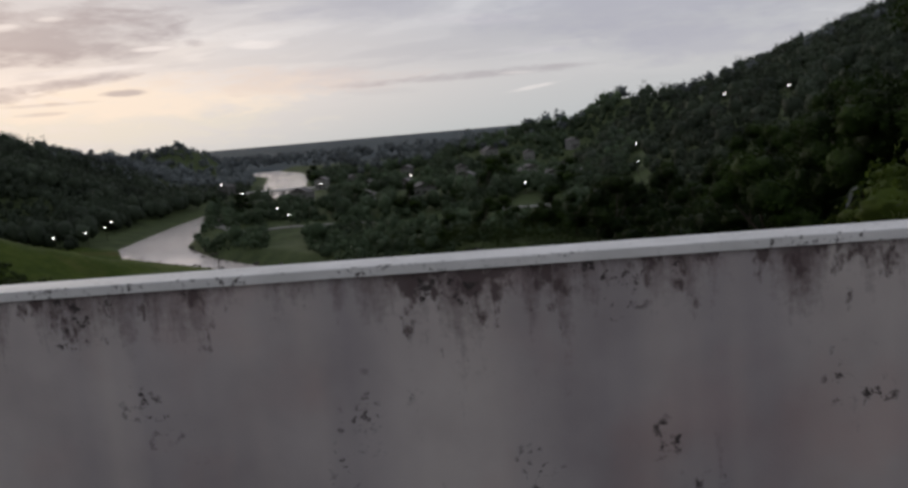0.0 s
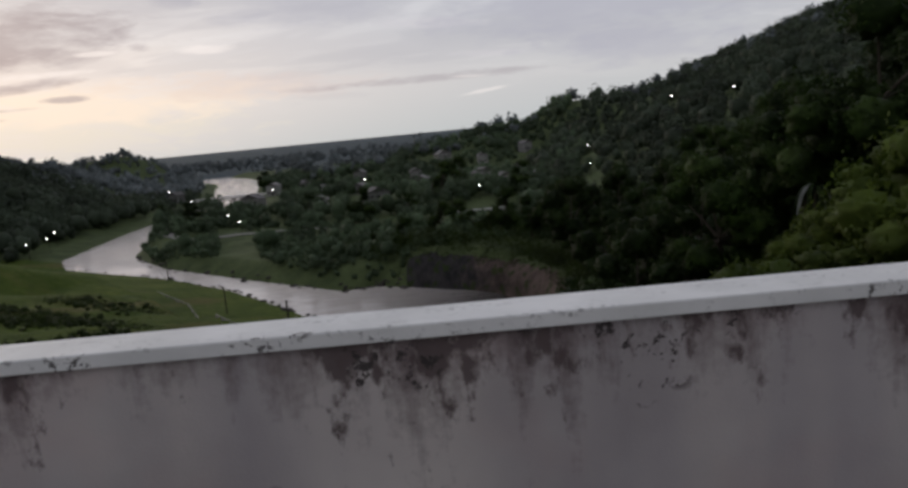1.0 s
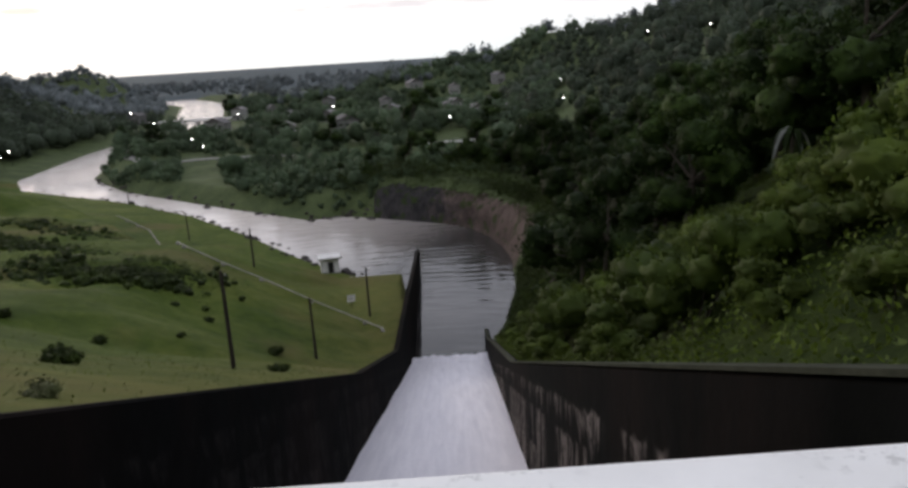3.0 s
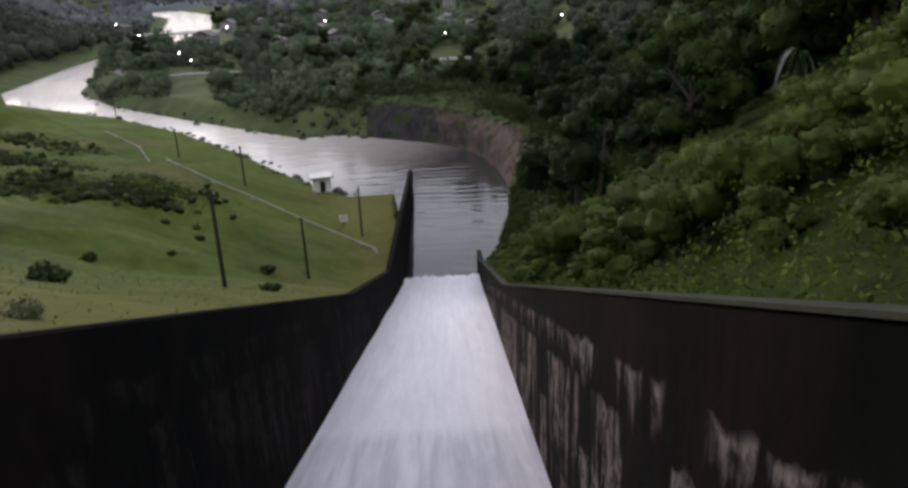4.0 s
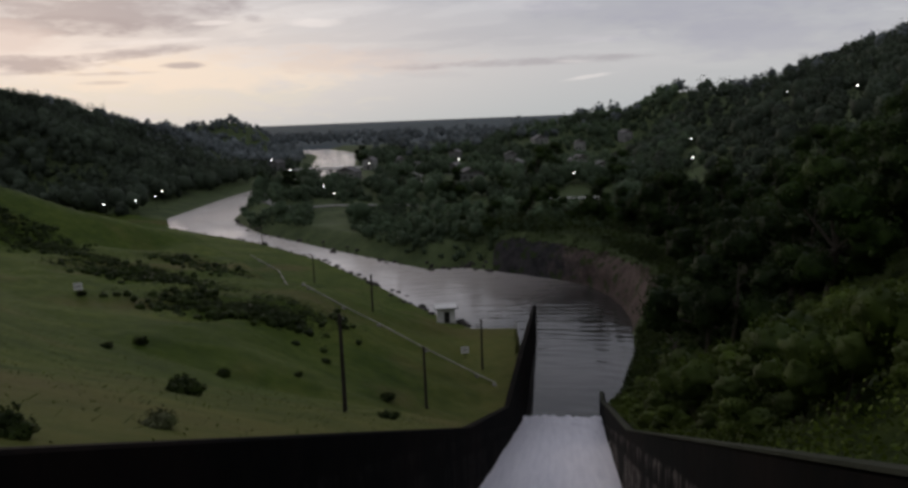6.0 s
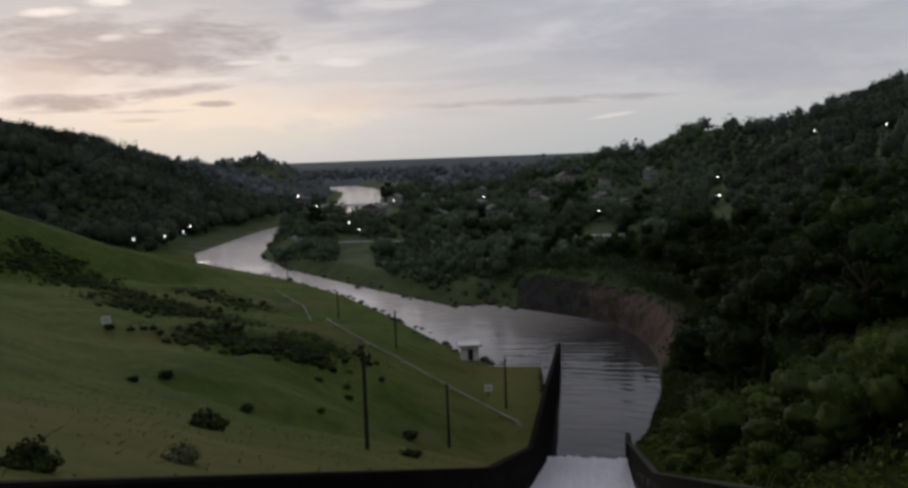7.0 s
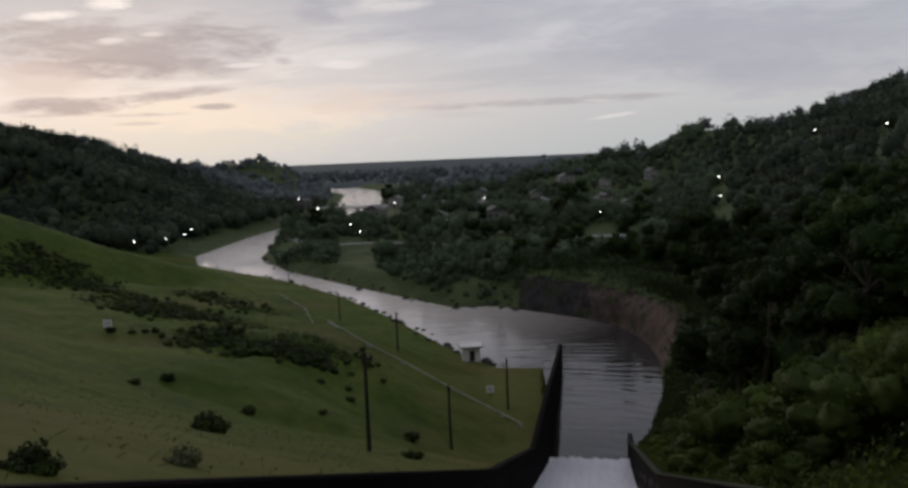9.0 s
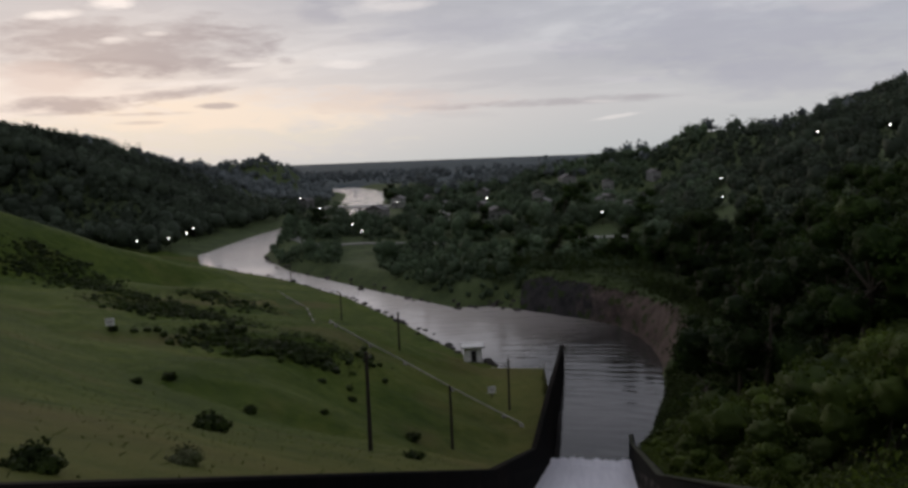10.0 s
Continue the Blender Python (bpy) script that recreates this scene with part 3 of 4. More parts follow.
    high_bank = high_bank * (1 - cliff) + np.interp(torn, [-6, -1, 0, 0.7, 1.6, 2.8, 4.5, 12], [-2.5, -1.2, -0.1, 1.6, 3.8, 5.6, 6.8, 12]) * cliff
    low_bank = low_bank + np.where(d > 0, 60 * smooth01((108 - y) / 12), 0)
    bank = low_bank * (1 - side) + high_bank * side
    z = np.where(d < 40, np.minimum(z, bank), z)
    # level ground under the bridge deck
    z = np.where((y < 0.6) & (y > -60), np.minimum(z, 31.4), z)
    # the trough that the chute stands in
    gap = np.minimum(x - wall_left(y) + 0.7, wall_right(y) + 0.7 - x)
    z = np.where((gap > 0) & (y < 92) & (y > -30), np.minimum(z, chute_bed(y) - 1.5), z)
    return z


MIDS = [(-100, 0), (60, 0), (100, 3), (140, -14), (158, -30), (166, -40), (200, -72), (235, -115), (300, -144), (380, -149), (460, -146), (730, -226), (900, -310), (2000, -500), (6000, -900)]
LEFT_YS, LEFT_MID = [p[0] for p in MIDS], [p[1] for p in MIDS]


def axis(*spans):
    return np.concatenate([np.arange(a, b, s) for a, b, s in spans] + [np.array([spans[-1][1]])])


xs = axis((-4600, -1400, 400), (-1400, -500, 60), (-500, -180, 12), (-180, -60, 2), (-60, -8, 1.2), (-8, 10, 0.45), (10, 26, 0.8), (26, 40, 1.4), (40, 140, 4), (140, 500, 14), (500, 1400, 60), (1400, 4600, 400))
ys = axis((-300, -40, 40), (-40, 0, 5), (0, 104, 1.3), (104, 166, 0.8), (166, 270, 1.6), (270, 520, 7), (520, 1000, 20), (1000, 2000, 80), (2000, 4700, 270))
gx, gy = np.meshgrid(xs, ys)
gz = land(gx, gy)
count = len(xs)
quads = np.array([(j * count + i, j * count + i + 1, (j + 1) * count + i + 1, (j + 1) * count + i) for j in range(len(ys) - 1) for i in range(count - 1)])
ground = mesh_object("ground", np.stack([gx, gy, gz], -1).reshape(-1, 3), quads, GRASS, smooth=True)
tagged(ground, "grassed dam face, wooded river banks and far plain", "ground", kind="structure")
for mat in (SOIL, PLAIN, EARTH, UNDER):
    ground.data.materials.append(mat)
cx, cy = (gx[:-1, :-1] + gx[1:, 1:]) / 2, (gy[:-1, :-1] + gy[1:, 1:]) / 2
cz = (gz[:-1, :-1] + gz[1:, 1:]) / 2
side_right = cx > np.interp(cy, LEFT_YS, LEFT_MID)
d_river = river_distance(cx, cy)
which = np.where(side_right | (cy + 0.35 * cx > 205), 1, 0)
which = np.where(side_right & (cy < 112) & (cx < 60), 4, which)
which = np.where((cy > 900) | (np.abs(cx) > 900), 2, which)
bare = side_right & (cliff_share(cx, cy) > 0.5) & (d_river < 4.2 + 1.5 * rough_noise(cx, cy, 6, 19)) & (cy < 172)
which = np.where(bare, 3, which)
ground.data.polygons.foreach_set("material_index", which.ravel().astype(np.int32))

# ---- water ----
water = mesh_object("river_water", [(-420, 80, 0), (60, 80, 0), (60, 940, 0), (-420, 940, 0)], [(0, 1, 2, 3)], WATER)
tagged(water, "rippled brown river water reflecting the sky, its downstream paleness partly painted", "river", kind="structure")

yy = np.concatenate([np.linspace(-2, 20, 40), np.linspace(20.5, 87, 130)])
uu = np.linspace(0, 1, 29)
fy, fu = np.meshgrid(yy, uu, indexing="ij")
fx = wall_left(fy) - 0.15 + fu * (wall_right(fy) - wall_left(fy) + 0.3)
fz = chute_bed(fy) + 0.10 * rough_noise(fx * 3, fy, 3.0, 40) * np.clip(fy / 30, 0.2, 1.5)
fz += np.where(fy > 76, 0.35 * np.abs(value_noise(fx, fy, 0.9, 77)) + 0.15, 0)
fz -= np.where(fy > 80.0 + 1.2 * value_noise(fx, fy * 0, 1.1, 5), 1.2, 0)
faces = np.array([(i * 29 + j, i * 29 + j + 1, (i + 1) * 29 + j + 1, (i + 1) * 29 + j) for i in range(len(yy) - 1) for j in range(28)])
tagged(mesh_object("spillway_water", np.stack([fx, fy, fz], -1).reshape(-1, 3), faces, FOAM, smooth=True), "white water sheet racing down the spillway chute", "water", kind="structure")

# ---- spillway walls ----


def chute_wall(name, inner, outward, stretch, top, bottom, label):
    """A wall of vertical faces along a line of x over y; thickness goes outward."""
    ysw = np.array(stretch)
    xi = inner(ysw)
    xo = xi + outward * 0.55
    zt, zb = top(ysw), bottom(ysw)
    ring = [(xi, zb), (xi, zt - 0.06), (xi + outward * 0.06, zt), (xo - outward * 0.06, zt), (xo, zt - 0.06), (xo, zb)]
    verts = np.concatenate([np.stack([rx, ysw, rz], -1)[:, None] for rx, rz in ring], 1).reshape(-1, 3)
    k = len(ring)
    fs = [(i * k + j, i * k + (j + 1) % k, (i + 1) * k + (j + 1) % k, (i + 1) * k + j) for i in range(len(ysw) - 1) for j in range(k)]
    fs += [tuple(range(k)), tuple((len(ysw) - 1) * k + j for j in reversed(range(k)))]
    bm = bmesh.new()
    vs = [bm.verts.new(v) for v in verts]
    for f in fs:
        bm.faces.new([vs[i] for i in f])
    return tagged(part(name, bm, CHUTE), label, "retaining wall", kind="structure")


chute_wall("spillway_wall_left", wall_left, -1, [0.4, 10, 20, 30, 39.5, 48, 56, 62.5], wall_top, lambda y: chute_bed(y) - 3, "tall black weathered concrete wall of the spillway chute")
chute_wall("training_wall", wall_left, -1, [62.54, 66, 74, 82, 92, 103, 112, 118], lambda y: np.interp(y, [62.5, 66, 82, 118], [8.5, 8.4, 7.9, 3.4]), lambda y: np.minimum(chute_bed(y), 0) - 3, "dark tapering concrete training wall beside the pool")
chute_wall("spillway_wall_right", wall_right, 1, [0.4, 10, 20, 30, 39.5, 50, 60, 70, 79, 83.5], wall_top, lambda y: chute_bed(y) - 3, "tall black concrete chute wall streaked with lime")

MOSSY = mottled("mossy_concrete_cap", (0.020, 0.023, 0.014), (0.048, 0.050, 0.034), 1.4, relief=0.4, distance=0.02, spec=0.1)
bm = bmesh.new()
rim = []
for y in (0.4, 10, 20, 30, 39.5, 50, 60, 70, 79, 83.4):
    x, z = float(wall_right(y)), float(wall_top(y))
    rim.append([bm.verts.new(v) for v in ((x - 0.03, y, z + 0.004), (x - 0.03, y, z + 0.06), (x + 0.36, y, z + 0.06), (x + 0.36, y, z + 0.004))])
for a, b in zip(rim, rim[1:]):
    for i in range(4):
        bm.faces.new((a[i], a[(i + 1) % 4], b[(i + 1) % 4], b[i]))
bm.faces.new(rim[0])
bm.faces.new(rim[-1])
tagged(part("spillway_wall_cap", bm, MOSSY), "pale mossy concrete cap on the chute wall", "coping", kind="structure")

# ---- bridge deck and parapet ----
bm = bmesh.new()
box(bm, -60, 60, 0.12, 0.29, 31.6, 33.722)
tagged(part("parapet_wall", bm, PARAPET), "white plastered bridge parapet stained by rain and mould", "parapet", kind="structure")
bm = bmesh.new()
box(bm, -60, 60, 0.105, 0.312, 33.7225, 33.768, 0.006)
tagged(part("parapet_coping", bm, COPING), "chipped white painted coping on the parapet", "coping", kind="structure")
bm = bmesh.new()
box(bm, -60, 60, -7.0, 0.117, 32.2, 32.62)
tagged(part("bridge_deck", bm, ASPHALT), "grey asphalt deck of the dam bridge", "road", kind="structure")
bm = bmesh.new()
box(bm, -60, 60, -7.3, -7.02, 31.6, 33.7)
tagged(part("parapet_wall_back", bm, PARAPET), "white plastered parapet on the far side of the deck", "parapet", kind="structure")

# ---- plants ----
GROWN = random.Random(7)
RNG = np.random.default_rng(11)


def leaf_cloud(centres, radii, per, size, flat=0.0):
    """Leaves, each a folded diamond of two triangles, on the shells of many small clumps."""
    centres, radii = np.repeat(np.asarray(centres, float), per, 0), np.repeat(np.asarray(radii, float), per)
    count = len(centres)
    way = RNG.normal(size=(count, 3))
    way /= np.linalg.norm(way, axis=1)[:, None]
    at = centres + way * (radii * RNG.uniform(0.55, 1.05, count))[:, None]
    # leaves lie along the shell, tips drooping
    long = RNG.normal(size=(count, 3))
    long -= way * (0.75 * np.sum(long * way, 1))[:, None]
    long[:, 2] -= 0.35
    long /= np.linalg.norm(long, axis=1)[:, None]
    wide = np.cross(long, way + RNG.normal(size=(count, 3)) * 0.4)
    wide[:, 2] *= 1 - flat
    wide /= np.linalg.norm(wide, axis=1)[:, None] + 1e-9
    s = size * RNG.uniform(0.6, 1.35, count)[:, None]
    lift = np.cross(long, wide) * s * 0.18
    verts = np.stack([at - long * s, at + wide * s * 0.5 + lift, at + long * s, at - wide * s * 0.5 + lift], 1).reshape(-1, 3)
    base = np.arange(count)[:, None] * 4
    return verts, base + np.array([0, 1, 2, 3])


def blob_base(cuts):
    """A cube's faces cut into squares and drawn out to a ball of radius one."""
    index, verts, quads = {}, [], []

    def at(p):
        key = tuple(round(c, 5) for c in p)
        if key not in index:
            index[key] = len(verts)
            verts.append(Vector(p).normalized())
        return index[key]

    k = [i * 2 / cuts - 1 for i in range(cuts + 1)]
    for ax in range(3):
        for end in (-1, 1):
            for i in range(cuts):
                for j in range(cuts):
                    ring = []
                    for u, v in ((k[i], k[j]), (k[i + 1], k[j]), (k[i + 1], k[j + 1]), (k[i], k[j + 1])):
                        p = [u, v]
                        p.insert(ax, end)
                        ring.append(at(p))
                    quads.append(ring if (end > 0) != (ax == 1) else ring[::-1])
    return np.array([tuple(v) for v in verts]), np.array(quads)


def leaf_mass(centres, radii, cuts=2, squash=0.85, ragged=0.24):
    """Lumpy close-leaved masses behind the outer leaves."""
    base, quads = blob_base(cuts)
    centres, radii = np.asarray(centres, float), np.asarray(radii, float)
    count = len(centres)
    k = 1 + RNG.uniform(-ragged, ragged * 0.6, (count, len(base)))
    verts = centres[:, None] + base[None] * np.array([1, 1, squash]) * (radii[:, None] * k)[:, :, None]
    faces = np.arange(count)[:, None, None] * len(base) + quads[None]
    return verts.reshape(-1, 3), faces.reshape(-1, 4)


def joined(*clouds):
    verts, quads, start = [], [], 0
    for v, q in clouds:
        verts.append(v)
        quads.append(q + start)
        start += len(v)
    return np.concatenate(verts), np.concatenate(quads)


def quick_mesh(name, verts, quads, mat):
    """A mesh of quads from arrays, fast."""
    me = bpy.data.meshes.new(name)
    me.vertices.add(len(verts))
    me.vertices.foreach_set("co", np.asarray(verts, np.float32).ravel())
    me.loops.add(quads.size)
    me.loops.foreach_set("vertex_index", quads.astype(np.int32).ravel())
    me.polygons.add(len(quads))
    me.polygons.foreach_set("loop_start", np.arange(0, quads.size, 4, dtype=np.int32))
    me.polygons.foreach_set("loop_total", np.full(len(quads), 4, np.int32))
    me.materials.append(mat)
    me.update(calc_edges=True)
    me.validate()
    return me


def crown_clumps(lobes, spread):
    """Clump centres over the surfaces of a crown's lobes, with gaps."""
    out, rad = [], []
    for c, r in lobes:
        number = max(16, int(spread * r * r))
        way = RNG.normal(size=(number, 3))
        way /= np.linalg.norm(way, axis=1)[:, None]
        way = way[way[:, 2] > -0.55]
        out.append(np.asarray(c) + way * r * RNG.uniform(0.7, 1.08, len(way))[:, None] * np.array([1, 1, 0.82]))
        rad.append(RNG.uniform(0.35, 0.75, len(way)))
    return np.concatenate(out), np.concatenate(rad)


def make_tree(height, width, lobes_n, leaf, label, mat=None):
    tree = thing("tree", (0, 0, -500), label, "tree", "trees on the wooded bank")
    bm = bmesh.new()
    lean = (GROWN.uniform(-0.4, 0.4), GROWN.uniform(-0.4, 0.4))
    fork = Vector((lean[0], lean[1], height * 0.42))
    tube(bm, (0, 0, -0.6), fork, height * 0.028, height * 0.018)
    lobes = []
    for k in range(lobes_n):
        a = k * 2.4 + GROWN.uniform(-0.5, 0.5)
        out = width * (0.28 + 0.25 * GROWN.random()) * (0.35 if k == 0 else 1)
        c = (out * math.cos(a) + lean[0], out * math.sin(a) + lean[1], height * (0.86 if k == 0 else GROWN.uniform(0.20, 0.78)))
        lobes.append((c, width * GROWN.uniform(0.19, 0.30)))
        tube(bm, fork, c, height * 0.012, height * 0.004, 6)
    part("trunk", bm, BARK, tree)
    clumps, radii = crown_clumps(lobes, 10.0)
    crown = new("crown", quick_mesh("crown", *joined(leaf_cloud(clumps, radii, 11, leaf * 1.1), leaf_mass([c for c, r in lobes], [r * 0.76 for c, r in lobes], 5, 0.8, 0.34)), mat or LEAF))
    crown.parent = tree
    return tree


def make_shrub(width, height, mat, label, group, leaf=0.16):
    shrub = thing("shrub", (0, 0, -500), label, "shrub", group)
    bm = bmesh.new()
    lobes = []
    for k in range(6):
        a = k * 1.05 + GROWN.uniform(-0.3, 0.3)
        c = (width * 0.3 * math.cos(a), width * 0.3 * math.sin(a), height * GROWN.uniform(0.3, 0.7))
        lobes.append((c, width * GROWN.uniform(0.2, 0.32)))
        tube(bm, (0, 0, -0.3), c, 0.035, 0.012, 5)
    part("stem", bm, BARK, shrub)
    clumps, radii = crown_clumps(lobes, 26.0)
    foliage = new("foliage", quick_mesh("foliage", *joined(leaf_cloud(clumps, radii * 0.5, 12, leaf), leaf_mass([c for c, r in lobes], [r * 0.80 for c, r in lobes], 5, 0.75, 0.34)), mat))
    foliage.parent = shrub
    return shrub


def plant(model, x, y, scale, first):
    """Sets out a copy of a model; the model itself takes the first place."""
    m = pose(x, y, float(land(x, y)) - 0.1, GROWN.uniform(-4, 4), GROWN.uniform(-4, 4), GROWN.uniform(0, 360)) @ Matrix.Diagonal((scale, scale, scale * GROWN.uniform(0.88, 1.15), 1))
    if model not in first:
        first.add(model)
        model.matrix_basis = m
        return
    made = copy_thing(model, m)
    made.scale = m.to_scale()


placed = set()
tree_models = [make_tree(12, 9, 9, 0.165, "dark broadleaf tree with a dense rounded crown"), make_tree(10, 8, 8, 0.15, "dark leafy tree with an uneven crown"),
               make_tree(14, 8, 10, 0.165, "tall dark tree with several leafy limbs"), make_tree(8, 7, 7, 0.14, "low spreading dark green tree")]
shrub_models = [make_shrub(2.6, 2.3, BUSHLEAF, "bright green leafy shrub on the steep bank", "shrubs on the steep bank", 0.075), make_shrub(3.4, 3.0, BUSHLEAF, "broad light green shrub on the bank", "shrubs on the steep bank", 0.085),
                make_shrub(2.0, 1.3, BUSHLEAF, "small yellow-green shrub on the bank", "shrubs on the steep bank", 0.065)]

# the wooded bank beside the chute
spots = []
tries = 0
while len(spots) < 125 and tries < 6000:
    tries += 1
    y, x = GROWN.uniform(46, 175), GROWN.uniform(9, 80)
    start = max(float(wall_right(y)) + 5.5, 0.112 * y + 3.2) + 1.3 * max(0, 54 - y)
    if x < start or x > 0.62 * y + 22 or (y > 110 and float(river_distance(x, y)) < 5):
        continue
    if all((x - a) ** 2 + (y - b) ** 2 > (3.4 + 0.012 * y) ** 2 for a, b in spots):
        spots.append((x, y))
for x, y in spots:
    edge = x - max(float(wall_right(y)) + 6.5, 0.112 * y + 3.6)
    model = tree_models[3] if edge < 1.5 and y < 110 else GROWN.choice(tree_models)
    plant(model, x, y, GROWN.uniform(0.75, 1.1), placed)

spots = []
tries = 0
while len(spots) < 210 and tries < 16000:
    tries += 1
    y, x = GROWN.uniform(4, 79), GROWN.uniform(5, 40)
    inner = float(wall_right(y)) + 1.5
    if x < inner or x > inner + 2.5 + max(0, 50 - y) * 0.75 or x > 0.66 * y + 6:
        continue
    if all((x - a) ** 2 + (y - b) ** 2 > 1.45 ** 2 for a, b in spots):
        spots.append((x, y))
for x, y in spots:
    plant(GROWN.choice(shrub_models), x, y, GROWN.uniform(0.45, 1.0) if y < 42 else GROWN.uniform(0.3, 0.55), placed)

RUSTLEAF = leaf_material("rust_brown_foliage", (0.050, 0.028, 0.012), (0.110, 0.062, 0.028), (0.080, 0.060, 0.025))
rusty = make_shrub(2.6, 1.6, RUSTLEAF, "rust-brown dying shrub on the bank", "shrubs on the steep bank", 0.055)
for x, y, k in ((10.6, 25.5, 0.9), (9.6, 23.6, 0.7), (12.5, 29.0, 0.7)):
    plant(rusty, x, y, k, placed)
greyish = make_shrub(2.2, 2.4, FARLEAF, "pale grey-green rounded shrub on the bank", "shrubs on the steep bank", 0.10)
for x, y, k in ((18.5, 48.0, 1.0), (14.8, 52.0, 0.7), (24.0, 50.0, 0.8)):
    plant(greyish, x, y, k, placed)

# low undergrowth between the shrubs
uy = RNG.uniform(2, 90, 8500)
ux = wall_right(uy) + 0.62 + RNG.uniform(0, 1, 8500) ** 1.8 * 24
uz = land(ux, uy) + RNG.uniform(0.0, 0.25, 8500)
tagged(new("undergrowth", quick_mesh("undergrowth", *leaf_cloud(np.stack([ux, uy, uz], -1), RNG.uniform(0.25, 0.65, 8500), 13, 0.06), UNDERLEAF)), "tangled green undergrowth on the steep bank", "undergrowth", kind="stuff")

# thicket on the bank of the pool
ky = RNG.uniform(82, 150, 4200)
kx = np.interp(ky, [80, 87.5, 104, 119, 137, 150], [5.6, 7.6, 11, 12.4, 10, 3]) + RNG.uniform(0, 1, 4200) ** 1.4 * 13
keep = (river_distance(kx, ky) > 0.5) & ~((cliff_share(kx, ky) > 0.4) & (river_distance(kx, ky) < 4.8))
kx, ky = kx[keep], ky[keep]
kz = land(kx, ky) + RNG.uniform(0.0, 1.6, len(kx)) * np.clip(river_distance(kx, ky) / 3, 0.3, 1)
px, py = RNG.uniform(-32, 20, 5200), RNG.uniform(148, 190, 5200)
pd = river_distance(px, py)
keep = (pd > np.where(cliff_share(px, py) > 0.4, 4.8, 0.3)) & (pd < 14) & (px > -0.9 * (py - 155) - 8)
px, py = px[keep], py[keep]
pz = land(px, py) + RNG.uniform(0.0, 4.2, len(px)) * np.clip(pd[keep] / 3, 0.35, 1)
rx, ry = RNG.uniform(-18, 22, 5200), RNG.uniform(112, 176, 5200)
rd = river_distance(rx, ry)
keep = (cliff_share(rx, ry) > 0.3) & (rd > 2.6 + 1.6 * rough_noise(rx, ry, 6, 29)) & (rd < 11)
rx, ry, rd = rx[keep], ry[keep], rd[keep]
rz = land(rx, ry) + RNG.uniform(-0.2, 2.6, len(rx)) * np.clip((rd - 2) / 4, 0.2, 1)
kx, ky, kz = np.concatenate([kx, px, rx]), np.concatenate([ky, py, ry]), np.concatenate([kz, pz, rz])
tagged(new("bank_thicket", quick_mesh("bank_thicket", *leaf_cloud(np.stack([kx, ky, kz], -1), RNG.uniform(0.35, 0.8, len(kx)), 12, 0.14), DARKLEAF)), "dark green thicket on the bank of the pool", "thicket", kind="stuff")

# bushes on the grassed dam face and the dark scrub where it meets the hillside
bush_models = [make_shrub(2.2, 1.1, DARKLEAF, "dark low bush on the grass slope", "bushes on the grass slope", 0.13), make_shrub(1.5, 0.8, DARKLEAF, "small dark bush on the grass slope", "bushes on the grass slope", 0.1)]
BUSHES = [(-14.8, 26.5), (-31.3, 50.5), (-30.1, 44.4), (-15.3, 61.6), (-10.6, 43.1), (-22.3, 66.3), (-21.1, 55.6), (-24.4, 49.2), (-50.8, 71.7)]
for x, y in BUSHES:
    plant(GROWN.choice(bush_models), x, y, GROWN.uniform(0.4, 0.68), placed)
plant(bush_models[0], -8.6, 8.4, 0.42, placed)
plant(bush_models[0], -8.1, 9.4, 0.35, placed)
BAND = [(-97.2, 112.0), (-95.0, 116.0), (-92.7, 118.8), (-89.4, 120.4), (-79.0, 112.1), (-68.8, 102.9), (-62.4, 98.9), (-57.6, 97.0), (-52.9, 92.6), (-98.2, 118.7), (-94.0, 122.0), (-67.1, 120.9), (-62.3, 119.0), (-55.2, 112.0), (-42.9, 76.0), (-38.7, 73.9), (-35.7, 73.1), (-33.0, 73.0), (-31.2, 74.8), (-30.4, 79.9), (-31.4, 81.7), (-32.5, 76.5), (-44.7, 87.2), (-93.2, 112.2), (-83.3, 107.8), (-65.7, 94.2), (-73.5, 107.0), (-84.5, 113.0), (-59.0, 92.0)]
band = np.repeat(np.array(BAND), 90, 0) + RNG.normal(0, 1, (len(BAND) * 90, 2)) * np.array([3.0, 2.2])
high = np.clip(0.45 + 0.9 * rough_noise(band[:, 0], band[:, 1], 5, 88), 0.05, 1.1)
band_z = land(band[:, 0], band[:, 1]) + high * RNG.uniform(0.0, 1.0, len(band)) ** 0.6
tagged(new("hillside_scrub", quick_mesh("hillside_scrub", *joined(leaf_cloud(np.column_stack([band, band_z]), RNG.uniform(0.4, 0.75, len(band)), 15, 0.10), leaf_mass(np.column_stack([band, band_z - 0.3])[::2], RNG.uniform(0.35, 0.6, len(band[::2])), 2, 0.8, 0.35)), DARKLEAF)), "low dark scrub in the folds of the hillside", "scrub", kind="stuff")
BLOSSOM = leaf_material("pale_blossom_foliage", (0.08, 0.10, 0.03), (0.26, 0.27, 0.15), (0.14, 0.16, 0.06))
pale_bush = make_shrub(1.5, 0.6, BLOSSOM, "low bush with pale flowers above the chute wall", "bushes on the grass slope", 0.07)
plant(pale_bush, -8.4, 14.0, 0.5, placed)

